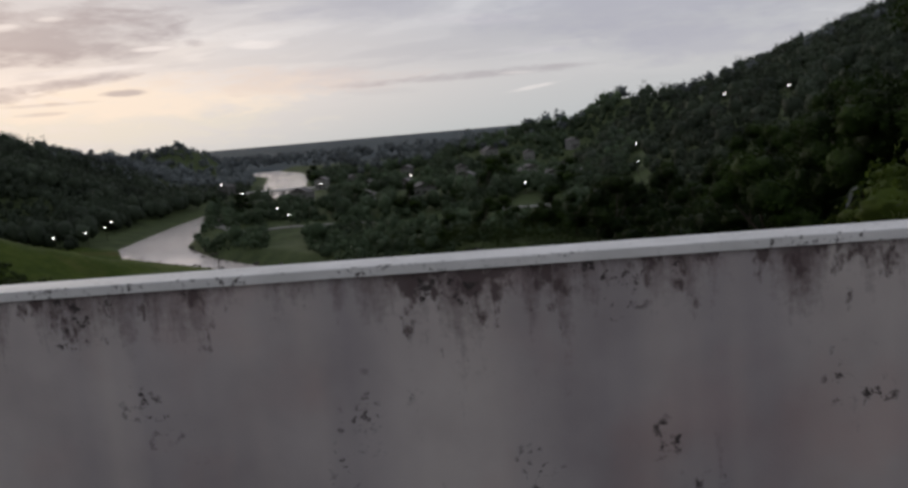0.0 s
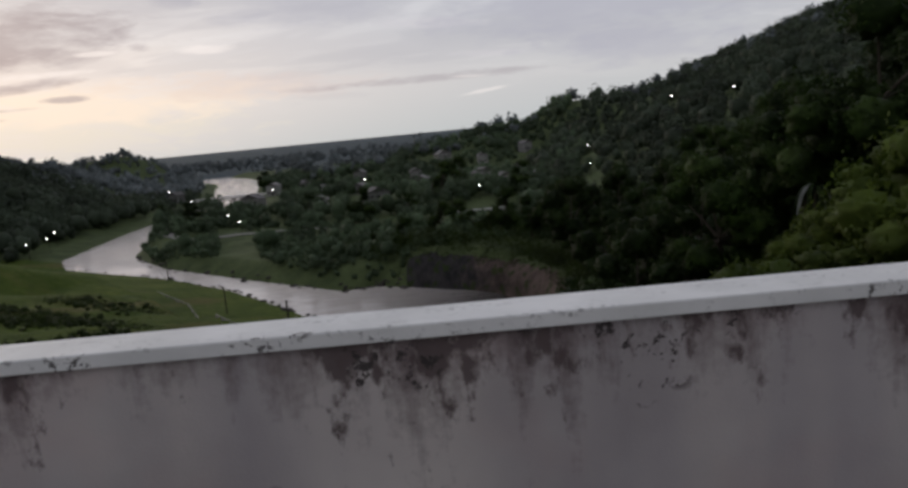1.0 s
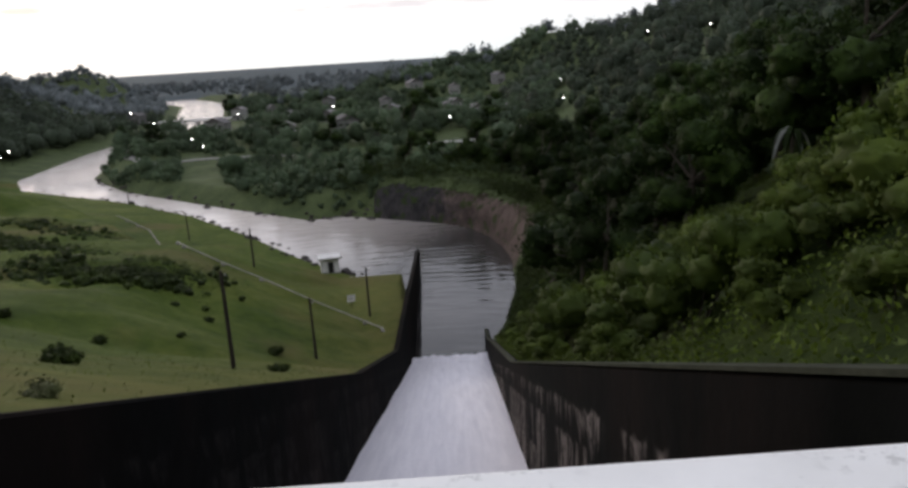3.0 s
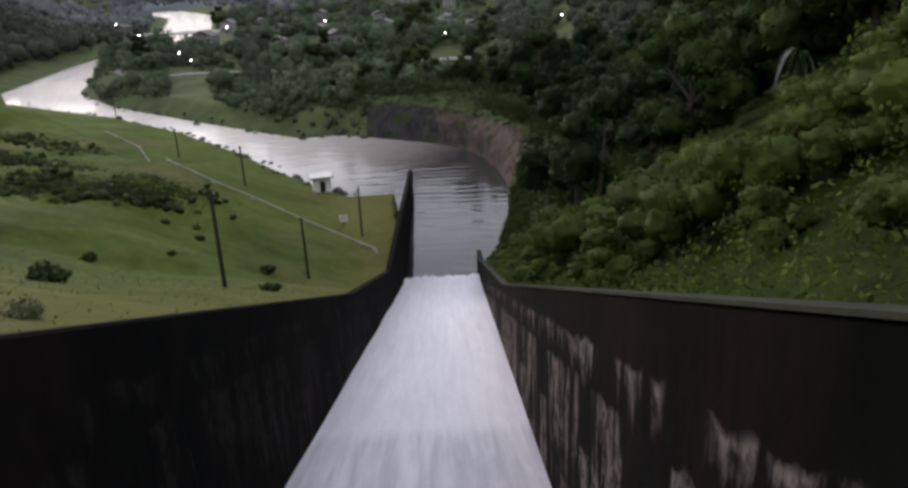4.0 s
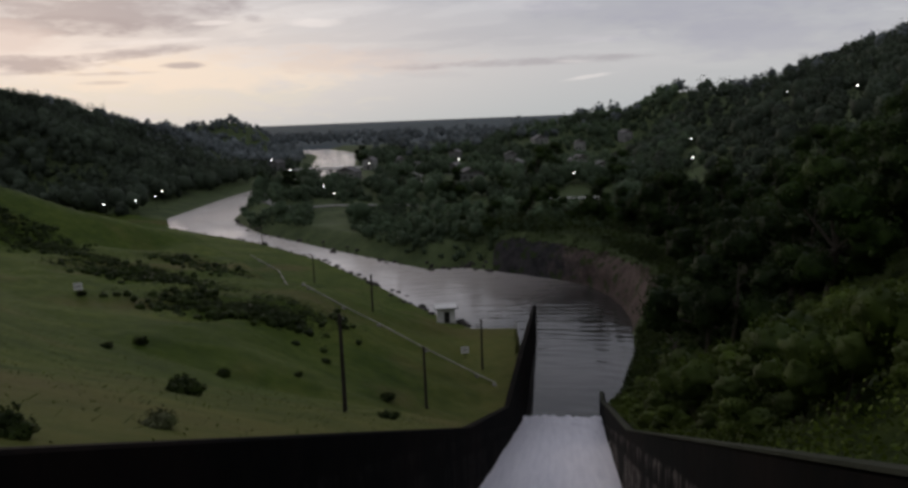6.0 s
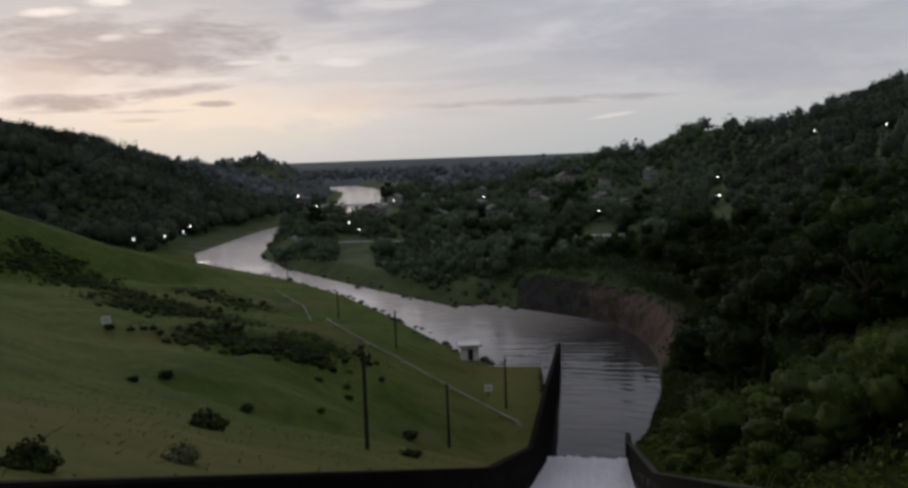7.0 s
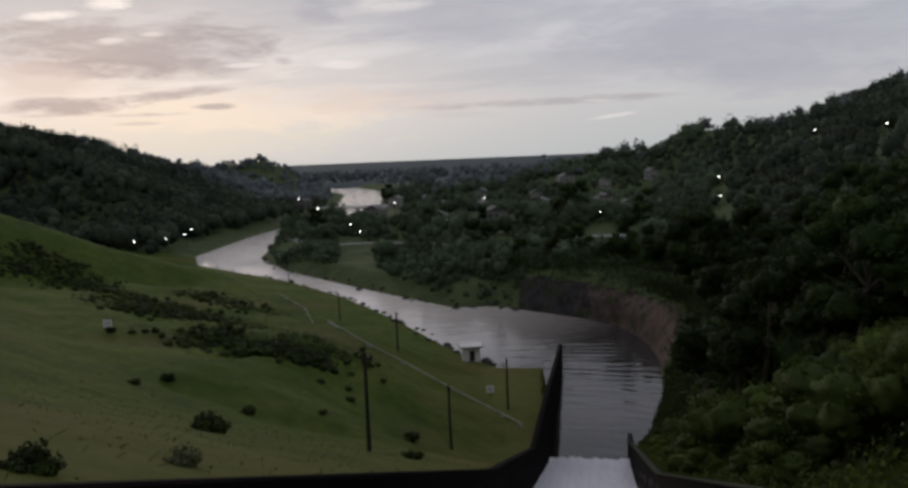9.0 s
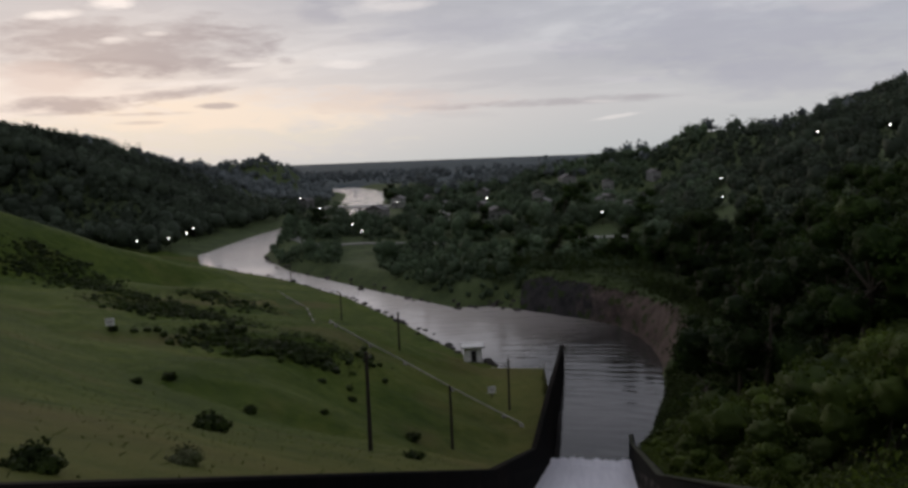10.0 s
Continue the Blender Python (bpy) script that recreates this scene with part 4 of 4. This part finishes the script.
# grass tufts over the slope
number = 15000
tx, ty = RNG.uniform(-62, -6.6, number), RNG.uniform(2, 112, number)
keep = (tx < wall_left(ty) - 0.9) & (tx > -12 - 0.75 * ty) & (river_distance(tx, ty) > 1)
tx, ty = tx[keep], ty[keep]
tz = land(tx, ty)
a, lean = RNG.uniform(0, 6.28, len(tx)), RNG.normal(0, 0.16, (len(tx), 2))
tall, wide = RNG.uniform(0.03, 0.07, len(tx)), RNG.uniform(0.02, 0.05, len(tx))
left_v = np.stack([tx - wide * np.cos(a), ty - wide * np.sin(a), tz - 0.05], -1)
right_v = np.stack([tx + wide * np.cos(a), ty + wide * np.sin(a), tz - 0.05], -1)
top_a = np.stack([tx + lean[:, 0] + wide * 0.7 * np.cos(a), ty + lean[:, 1], tz + tall], -1)
top_b = np.stack([tx + lean[:, 0] - wide * 0.5 * np.cos(a), ty + lean[:, 1], tz + tall * 0.8], -1)
tufts = np.stack([left_v, right_v, top_a, top_b], 1).reshape(-1, 3)
GRASSBLADE = leaf_material("grass_blades", (0.085, 0.115, 0.020), (0.150, 0.178, 0.040), (0.115, 0.138, 0.030))
tagged(new("grass", quick_mesh("grass", tufts, np.arange(len(tx))[:, None] * 4 + np.arange(4), GRASSBLADE)), "short rough green grass on the dam face", "grass", kind="stuff")

# street lamps in the valley
LAMPS = [(51.3, 293.1, 15.0), (67.7, 392.0, 18.2), (128.6, 347.0, 40.4), (6.6, 291.1, 10.6), (-56.1, 427.7, 9.3), (-123.3, 187.2, 14.0), (-157.1, 259.0, 7.2), (-159.2, 276.3, 7.1), (-164.7, 291.8, 7.8), (-203.7, 514.6, 8.0), (-127.9, 346.5, 11.4), (-99.8, 388.8, 10.7), (-77.0, 249.3, 9.3), (-86.3, 267.5, 10.2), (135.0, 469.1, 40.4)]


HOUSES = [(-104, 492), (-3, 466), (-28, 457), (-104, 364), (-123, 480), (-64, 327), (-39, 331), (15, 496), (-186, 480), (-112, 440), (37, 454), (-12, 538), (46, 518), (-67, 494), (-55, 400), (-20, 370), (12, 400), (-80, 420), (20, 345), (-10, 330), (40, 370)]


def clear_of_lamps(x, y):
    """True away from the cleared ground before each lamp and house."""
    ok = np.ones(len(x), bool)
    for lx, ly, _ in LAMPS:
        r = math.hypot(lx, ly)
        k = np.clip((x * lx + y * ly) / r, r - 70, r)
        ok &= np.hypot(x - lx / r * k, y - ly / r * k) > 4.5
    for hx, hy in HOUSES:
        r = math.hypot(hx, hy)
        k = np.clip((x * hx + y * hy) / r, r - 20, r + 4)
        ok &= np.hypot(x - hx / r * k, y - hy / r * k) > 5.0
    return ok


def clear_of_lanes(x, y, size):
    """True off the lanes, the compound and the river meadow below the bridge."""
    meadow = (x / y > -0.348) & (x / y < -0.268) & (y > 345) & (y < 800)
    yard = (x > -9) & (x < 20) & (y > 212) & (y < 257)
    verge = (x > -114) & (x < -40) & (y > 228) & (y < 262)
    return ~(meadow | ((yard | verge) & (size > 4)))


# far woods: hillsides, valley floor and the far bank
def wood(name, number, xr, yr, leaf, size, label, accept, mat):
    x, y = RNG.uniform(*xr, number), RNG.uniform(*yr, number)
    ok = accept(x, y) & (river_distance(x, y) > (0.6 if size < 4 else 14 if size > 10 else 4)) & clear_of_lamps(x, y) & clear_of_lanes(x, y, size)
    x, y = x[ok], y[ok]
    z = land(x, y)
    tall = RNG.uniform(0.6, 1.25, len(x)) * size
    tall *= 0.75 + 0.5 * (rough_noise(x, y, 30, 63) > 0.1)
    lobes = []
    for k in range(4):
        turn, out = RNG.uniform(0, 6.28, len(x)), RNG.uniform(0.05, 0.36, len(x)) * tall
        lobes.append(np.stack([x + out * np.cos(turn), y + out * np.sin(turn), z + tall * RNG.uniform(0.28, 0.80, len(x))], -1))
    centres = np.stack(lobes, 1).reshape(-1, 3)
    radii = np.repeat(tall, 4) * RNG.uniform(0.20, 0.33, len(x) * 4)
    ob = new(name, quick_mesh(name, *joined(leaf_cloud(centres, radii, 12 if size > 4 else 8, leaf * 0.78), leaf_mass(np.stack([x, y, z + tall * 0.42], -1), tall * 0.27, 2, 1.2, 0.35)), mat))
    return tagged(ob, label, "woods", kind="stuff")


def village(x, y):
    """Where the valley floor is open: houses, lanes and clearings."""
    return (value_noise(x, y, 34, 301) > 0.25) & (y > 235) & (y < 560) & (x < 40 + 0.02 * y)


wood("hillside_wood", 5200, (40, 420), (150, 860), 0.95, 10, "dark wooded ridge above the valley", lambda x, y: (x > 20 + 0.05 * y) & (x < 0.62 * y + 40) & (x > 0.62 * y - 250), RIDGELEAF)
wood("valley_wood", 4200, (-150, 90), (172, 620), 0.75, 7.5, "trees between the village houses", lambda x, y: (x > np.interp(y, LEFT_YS, LEFT_MID) + 8) & ~village(x, y) & (x < 20 + 0.12 * y) & (RNG.uniform(0, 1, len(x)) < np.clip((y - 130) / 130, 0.6, 1)), FARLEAF)
wood("left_ridge_wood", 2200, (-620, -200), (470, 940), 1.0, 7.5, "wooded ridge across the river in haze-tinted leaf colour", lambda x, y: (x < np.interp(y, LEFT_YS, LEFT_MID) - 22) & (x > -0.98 * y - 20), MISTLEAF)
wood("left_hill_wood", 6000, (-560, -140), (170, 520), 0.95, 9, "dark wooded hill across the river", lambda x, y: (x < np.interp(y, LEFT_YS, LEFT_MID) - 22) & (y + 0.35 * x > 190) & (x > -0.98 * y - 20), RIDGELEAF)
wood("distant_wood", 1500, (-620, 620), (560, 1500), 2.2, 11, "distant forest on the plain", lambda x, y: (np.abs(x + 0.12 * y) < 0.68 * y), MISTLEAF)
wood("bank_scrub", 5000, (-150, 30), (165, 275), 0.34, 2.6, "low scrub along the river bank", lambda x, y: (x > np.interp(y, LEFT_YS, LEFT_MID) + 10) & (river_distance(x, y) < 60) & (value_noise(x, y, 17, 55) > -0.45), FARLEAF)

# palm with pale hanging leaves on the bank
palm = thing("palm", (22.4, 46.0, float(land(22.4, 46.0)) - 0.2), "slim palm with pale drooping fronds on the bank", "palm")
bm = bmesh.new()
tube(bm, (0, 0, -0.3), (0.3, 0.1, 3.6), 0.16, 0.10)
part("trunk", bm, BARK, palm)
for k in range(11):
    a = k * 0.571 + GROWN.uniform(-0.2, 0.2)
    bm = bmesh.new()
    reach, rise = GROWN.uniform(0.9, 1.9), GROWN.uniform(0.2, 1.3)
    rows = []
    for i in range(7):
        u = i / 6
        r, z = reach * u, 3.6 + rise * math.sin(u * 2.2) - 2.4 * u * u
        w = 0.20 * math.sin(0.25 + u * 2.75)
        c, s = math.cos(a), math.sin(a)
        rows.append([bm.verts.new((0.3 + r * c - k2 * w * s, 0.1 + r * s + k2 * w * c, z - abs(k2) * 0.10)) for k2 in (-1, 0, 1)])
    for p, q in zip(rows, rows[1:]):
        for i in range(2):
            bm.faces.new((p[i], p[i + 1], q[i + 1], q[i]))
    part("frond", bm, LEAF if k % 3 else PALE, palm)

# ---- built things ----
POLES = [(-13.2, 42.4, 6.3), (-12.2, 64.0, 6.0), (-9.3, 86.1, 6.3), (-25.3, 96.5, 5.3), (-48.7, 141.0, 5.6), (-83.2, 198.7, 5.4)]
for x, y, tall in POLES:
    pole = thing("utility_pole", (x, y, float(land(x, y))), "dark weathered timber pole on the grass slope", "pole", "poles along the bank", GROWN.uniform(0, 40))
    bm = bmesh.new()
    tube(bm, (0, 0, -0.5), (GROWN.uniform(-0.05, 0.05), 0, tall), 0.15, 0.10, 10)
    part("shaft", bm, POLE, pole)
    bm = bmesh.new()
    tube(bm, (-0.14, 0, tall - 0.35), (0.26, 0, tall - 0.35), 0.035, 0.035, 6)
    part("bracket", bm, POLE, pole)
    bm = bmesh.new()
    tube(bm, (0.24, 0, tall - 0.36), (0.24, 0, tall - 0.20), 0.05, 0.035, 8)
    part("insulator", bm, CONCRETE, pole)

PIPE_LINE = [(-4.7, 76.5), (-7.3, 79.5), (-9.6, 82.7), (-16.4, 86.8), (-23.0, 90.3), (-28.0, 91.9), (-34.7, 97.8), (-58.6, 147.6), (-73.0, 166.6)]
pipe = thing("pipeline", (0, 0, 0), "pale painted pipe laid across the grass to the training wall", "pipe")
knots = [Vector((x, y, float(land(x, y)) + 0.42)) for x, y in PIPE_LINE]
for a, b in zip(knots, knots[1:]):
    run = (b - a).length
    pieces = max(1, round(run / 7))
    for i in range(pieces):
        p, q = a.lerp(b, i / pieces), a.lerp(b, (i + 1) / pieces)
        p.z, q.z = float(land(p.x, p.y)) + 0.42, float(land(q.x, q.y)) + 0.42
        bm = bmesh.new()
        tube(bm, p, q, 0.08, 0.08, 12)
        seg = part("pipe_length", bm, PIPE, pipe, smooth=False)
        bm = bmesh.new()
        way = (q - p).normalized()
        tube(bm, p - way * 0.06, p + way * 0.06, 0.12, 0.12, 12)
        part("flange", bm, PIPE, seg)
        bm = bmesh.new()
        box(bm, p.x - 0.22, p.x + 0.22, p.y - 0.16, p.y + 0.16, p.z - 0.85, p.z - 0.14, 0.02)
        part("saddle", bm, CONCRETE, pipe)

# gauge hut by the water
hx, hy = -18.7, 118.8
hz = float(land(hx, hy))
hut = thing("gauge_hut", (hx, hy, hz), "small white flat-roofed gauge hut by the river", "hut", "", 12)
bm = bmesh.new()
box(bm, -1.7, 1.7, -1.3, 1.3, -1.2, 0.12, 0.03)
part("plinth", bm, CONCRETE, hut)
bm = bmesh.new()
box(bm, -1.45, 1.45, -1.1, 1.1, 0.12, 2.45, 0.02)
part("wall", bm, WHITE, hut)
bm = bmesh.new()
box(bm, -2.0, 2.0, -1.6, 1.6, 2.45, 2.66, 0.03)
slab = part("roof_slab", bm, CONCRETE, hut, "dark-edged flat concrete roof")
bm = bmesh.new()
box(bm, -1.86, 1.86, -1.46, 1.46, 2.662, 2.72, 0.02)
part("roof_finish", bm, WHITE, slab, "white roof top")
# near-black panel on the solid wall, drawn for the unlit doorway
bm = bmesh.new()
box(bm, -0.25, 0.55, -1.14, -1.08, 0.14, 1.95, 0.01)
door = part("door", bm, DARKGLASS, hut, "flat dark panel standing for the shade in an open doorway")
bm = bmesh.new()
box(bm, -0.36, -0.255, -1.16, -1.07, 0.13, 2.05)
part("door_jamb", bm, CONCRETE, door)
bm = bmesh.new()
box(bm, 1.44, 1.49, -0.4, 0.4, 1.0, 1.7, 0.01)
part("window", bm, DARKGLASS, hut)

# handrail and posts along the pool's edge
fence = thing("handrail", (0, 0, 0), "pale steel handrail at the edge of the pool", "railing")
A, B = Vector((-14.5, 110.6, 0)), Vector((-6.2, 106.2, 0))
for i in range(7):
    p = A.lerp(B, i / 6)
    g = float(land(p.x, p.y))
    bm = bmesh.new()
    tube(bm, (p.x, p.y, g - 0.2), (p.x, p.y, g + 1.05), 0.05, 0.05, 8)
    part("post", bm, PIPE, fence)
    if i < 6:
        q = A.lerp(B, (i + 1) / 6)
        for h in (0.55, 1.02):
            bm = bmesh.new()
            tube(bm, (p.x, p.y, g + h), (q.x, q.y, float(land(q.x, q.y)) + h), 0.045, 0.045, 8)
            part("rail", bm, PIPE, fence)

# marker boards on the grass
for x, y, w, h in ((-12.0, 90.8, 1.0, 0.9), (-50.6, 71.0, 0.9, 0.8)):
    g = float(land(x, y))
    board = thing("marker_board", (x, y, g), "small white blank marker board on a post", "sign", "marker boards", 18)
    bm = bmesh.new()
    tube(bm, (0, 0.05, -0.3), (0, 0.05, 0.9), 0.05, 0.05, 8)
    part("post", bm, POLE, board)
    bm = bmesh.new()
    box(bm, -w / 2, w / 2, -0.03, 0.02, 0.75, 0.75 + h, 0.01)
    face = part("panel", bm, WHITE, board)
    bm = bmesh.new()
    box(bm, -w * 0.28, w * 0.28, -0.036, -0.031, 0.75 + h * 0.42, 0.75 + h * 0.58)
    part("bar", bm, CONCRETE, face)

# boulders along the water's edge
def make_boulder(size, seed):
    bm = bmesh.new()
    bmesh.ops.create_icosphere(bm, subdivisions=2, radius=size)
    for v in bm.verts:
        k = 1 + 0.35 * noise.noise(v.co * (1.2 / size) + Vector((seed, seed * 2.0, 0)))
        v.co = Vector((v.co.x * k * 1.25, v.co.y * k, v.co.z * k * 0.6))
    return tagged(part("boulder", bm, ROCK), "dark wet boulder at the water's edge", "boulder", "boulders along the river")


boulders = [make_boulder(0.55, 3), make_boulder(0.8, 8), make_boulder(0.4, 15)]
for bank, inland, reach in ((LEFT_BANK[2:8], -1, 62), (RIGHT_BANK[9:15], 1, 70)):
    pts = np.array(bank, float)
    for k in range(reach):
        u = k / reach * (len(pts) - 1.001)
        i = int(u)
        p = pts[i] * (1 - u + i) + pts[i + 1] * (u - i)
        x, y = p[0] + GROWN.uniform(-1.6, 1.6), p[1] + GROWN.uniform(-1.6, 1.6)
        m = pose(x, y, max(float(land(x, y)), -0.15) + 0.05, GROWN.uniform(-15, 15), GROWN.uniform(-15, 15), GROWN.uniform(0, 360)) @ Matrix.Scale(GROWN.uniform(0.5, 1.3), 4)
        source = GROWN.choice(boulders)
        if source.get("set"):
            made = copy_thing(source, m)
            made.scale = m.to_scale()
        else:
            source.matrix_basis, source["set"] = m, 1

for dx, dy, k in ((2.4, 0.6, 1.0), (3.3, 0.2, 0.8), (2.9, -0.5, 0.7), (4.0, -0.3, 0.9)):
    made = copy_thing(boulders[1], pose(hx + dx, hy + dy, float(land(hx + dx, hy + dy)) + 0.25, 8, 5, 60 * k) @ Matrix.Scale(k, 4))
    made.scale = (k, k, k)

# ---- village ----
def make_house(w, d, h, label):
    house = thing("house", (0, 0, -500), label, "house", "village houses")
    bm = bmesh.new()
    box(bm, -w / 2, w / 2, -d / 2, d / 2, -1.5, h)
    part("wall", bm, HOUSE, house)
    bm = bmesh.new()
    over, rise = 0.5, w * 0.22
    for side in (-1, 1):
        v = [bm.verts.new(c) for c in ((side * (w / 2 + over), -d / 2 - over, h - 0.15), (side * (w / 2 + over), d / 2 + over, h - 0.15), (0, d / 2 + over, h + rise), (0, -d / 2 - over, h + rise),
                                       (side * (w / 2 + over), -d / 2 - over, h - 0.03), (side * (w / 2 + over), d / 2 + over, h - 0.03), (0, d / 2 + over, h + rise + 0.12), (0, -d / 2 - over, h + rise + 0.12))]
        for f in ((0, 1, 2, 3), (4, 5, 6, 7), (0, 1, 5, 4), (1, 2, 6, 5), (0, 3, 7, 4)):
            bm.faces.new([v[i] for i in f])
    for end in (-1, 1):
        v = [bm.verts.new(c) for c in ((-w / 2, end * d / 2, h), (w / 2, end * d / 2, h), (0, end * d / 2, h + rise))]
        bm.faces.new(v)
    part("roof", bm, ROOF, house)
    bm = bmesh.new()
    box(bm, -0.5, 0.5, -d / 2 - 0.05, -d / 2 + 0.02, 0.0, 2.0)
    part("door", bm, DARKGLASS, house)
    for side in (-1, 1):
        bm = bmesh.new()
        box(bm, side * w * 0.3 - 0.6, side * w * 0.3 + 0.6, -d / 2 - 0.04, -d / 2 + 0.02, 1.0, 2.1)
        pane = part("window", bm, DARKGLASS, house)
        bm = bmesh.new()
        box(bm, side * w * 0.3 - 0.75, side * w * 0.3 + 0.75, -d / 2 - 0.12, -d / 2 + 0.02, 0.86, 0.98)
        part("sill", bm, CONCRETE, pane)
    return house


house_models = [make_house(8, 6.5, 3.0, "small pale village house with a tin roof"), make_house(11, 7, 3.2, "long plastered village house with a tin roof"), make_house(7, 7, 5.4, "two-storey pale village house")]
first_house = set()
for x, y in HOUSES:
    model = GROWN.choice(house_models)
    m = pose(x, y, float(land(x, y)) + 0.6, 0, 0, GROWN.uniform(-35, 35))
    if model in first_house:
        copy_thing(model, m)
    else:
        first_house.add(model)
        model.matrix_basis = m

lamp_model = thing("street_lamp", (0, 0, -500), "lit street lamp on a thin pole", "street lamp", "village street lamps")
bm = bmesh.new()
tube(bm, (0, 0, -8.0), (0, 0, 0.2), 0.11, 0.07, 8)
part("pole", bm, POLE, lamp_model)
bm = bmesh.new()
tube(bm, (0, 0, 0.1), (0, -1.1, 0.35), 0.05, 0.05, 6)
part("arm", bm, POLE, lamp_model)
bm = bmesh.new()
bmesh.ops.create_icosphere(bm, subdivisions=2, radius=0.38)
bmesh.ops.scale(bm, vec=(1.0, 1.0, 0.7), verts=bm.verts)
bmesh.ops.translate(bm, vec=(0, -1.3, 0.15), verts=bm.verts)
part("lamp_globe", bm, LAMP, lamp_model, "glowing white lamp globe")
for k, (x, y, z) in enumerate(LAMPS):
    s = math.hypot(x, y) / 420
    m = pose(x, y + 1.3, z) @ Matrix.Diagonal((s, s, s, 1))
    if k:
        made = copy_thing(lamp_model, m)
        made.scale = m.to_scale()
    else:
        lamp_model.matrix_basis = m

# long pale compound wall, lane along the bank and the far bridge
bm = bmesh.new()
box(bm, -7, 17, 254.6, 255.0, 3.0, 5.6, 0.03)
tagged(part("compound_wall", bm, WHITE), "long pale plastered compound wall in the village", "wall")


def lane(name, pts, width, label, lift=0.12):
    pts = np.array(pts, float)
    seg = np.concatenate([np.linspace(pts[i], pts[i + 1], 14, endpoint=False) for i in range(len(pts) - 1)] + [pts[-1:]])
    way = np.gradient(seg, axis=0)
    side = np.stack([way[:, 1], -way[:, 0]], -1) / np.linalg.norm(way, axis=1)[:, None]
    sides = [seg + side * width / 2, seg - side * width / 2]
    high = np.maximum(land(sides[0][:, 0], sides[0][:, 1]), land(sides[1][:, 0], sides[1][:, 1])) + lift
    verts = np.concatenate([np.column_stack([s, high - drop]) for drop in (0, 0.6) for s in sides])
    k = len(seg)
    fs = [f for i in range(k - 1) for f in ((i, i + 1, k + i + 1, k + i), (i, i + 1, 2 * k + i + 1, 2 * k + i), (k + i, k + i + 1, 3 * k + i + 1, 3 * k + i))]
    return tagged(mesh_object(name, verts, fs, CONCRETE), label, "road", kind="structure")


lane("road_bank", [(-112, 268), (-100, 257), (-88, 253), (-66, 258), (-44, 254)], 3.2, "pale dirt lane along the far bank")
lane("road_spit", [(-127, 340), (-122, 300), (-113, 276), (-108, 266)], 6.0, "sandy track along the river spit")

bridge = thing("road_bridge", (-146, 461, 0), "low pale concrete road bridge over the river", "bridge")
bm = bmesh.new()
box(bm, -26, 30, -2.6, 2.6, 3.4, 4.1, 0.05)
part("deck", bm, CONCRETE, bridge)
for side in (-1, 1):
    bm = bmesh.new()
    box(bm, -26, 30, side * 2.5 - 0.12, side * 2.5 + 0.12, 4.102, 5.0, 0.03)
    part("parapet", bm, WHITE, bridge)
for x in (-9, 3, 14):
    bm = bmesh.new()
    box(bm, x - 0.7, x + 0.7, -2.2, 2.2, -3, 3.398, 0.1)
    part("pier", bm, CONCRETE, bridge)
for x, y, s in ((2, 178, 0.8), (9, 174, 0.9), (15, 168, 0.8), (-7, 182, 0.75), (19, 160, 0.9), (-16, 181, 0.7), (21, 172, 1.0), (11, 184, 0.9), (-1, 188, 0.8), (-24, 186, 0.6), (-126, 474, 1.15), (-122, 300, 0.8), (-117, 312, 0.9), (-112, 300, 0.85), (-36, 262, 1.0), (-20, 268, 0.9), (-60, 285, 1.1), (-8, 300, 1.1), (0, 320, 1.15), (24, 300, 1.1)):
    plant(GROWN.choice(tree_models), x, y, s, placed)
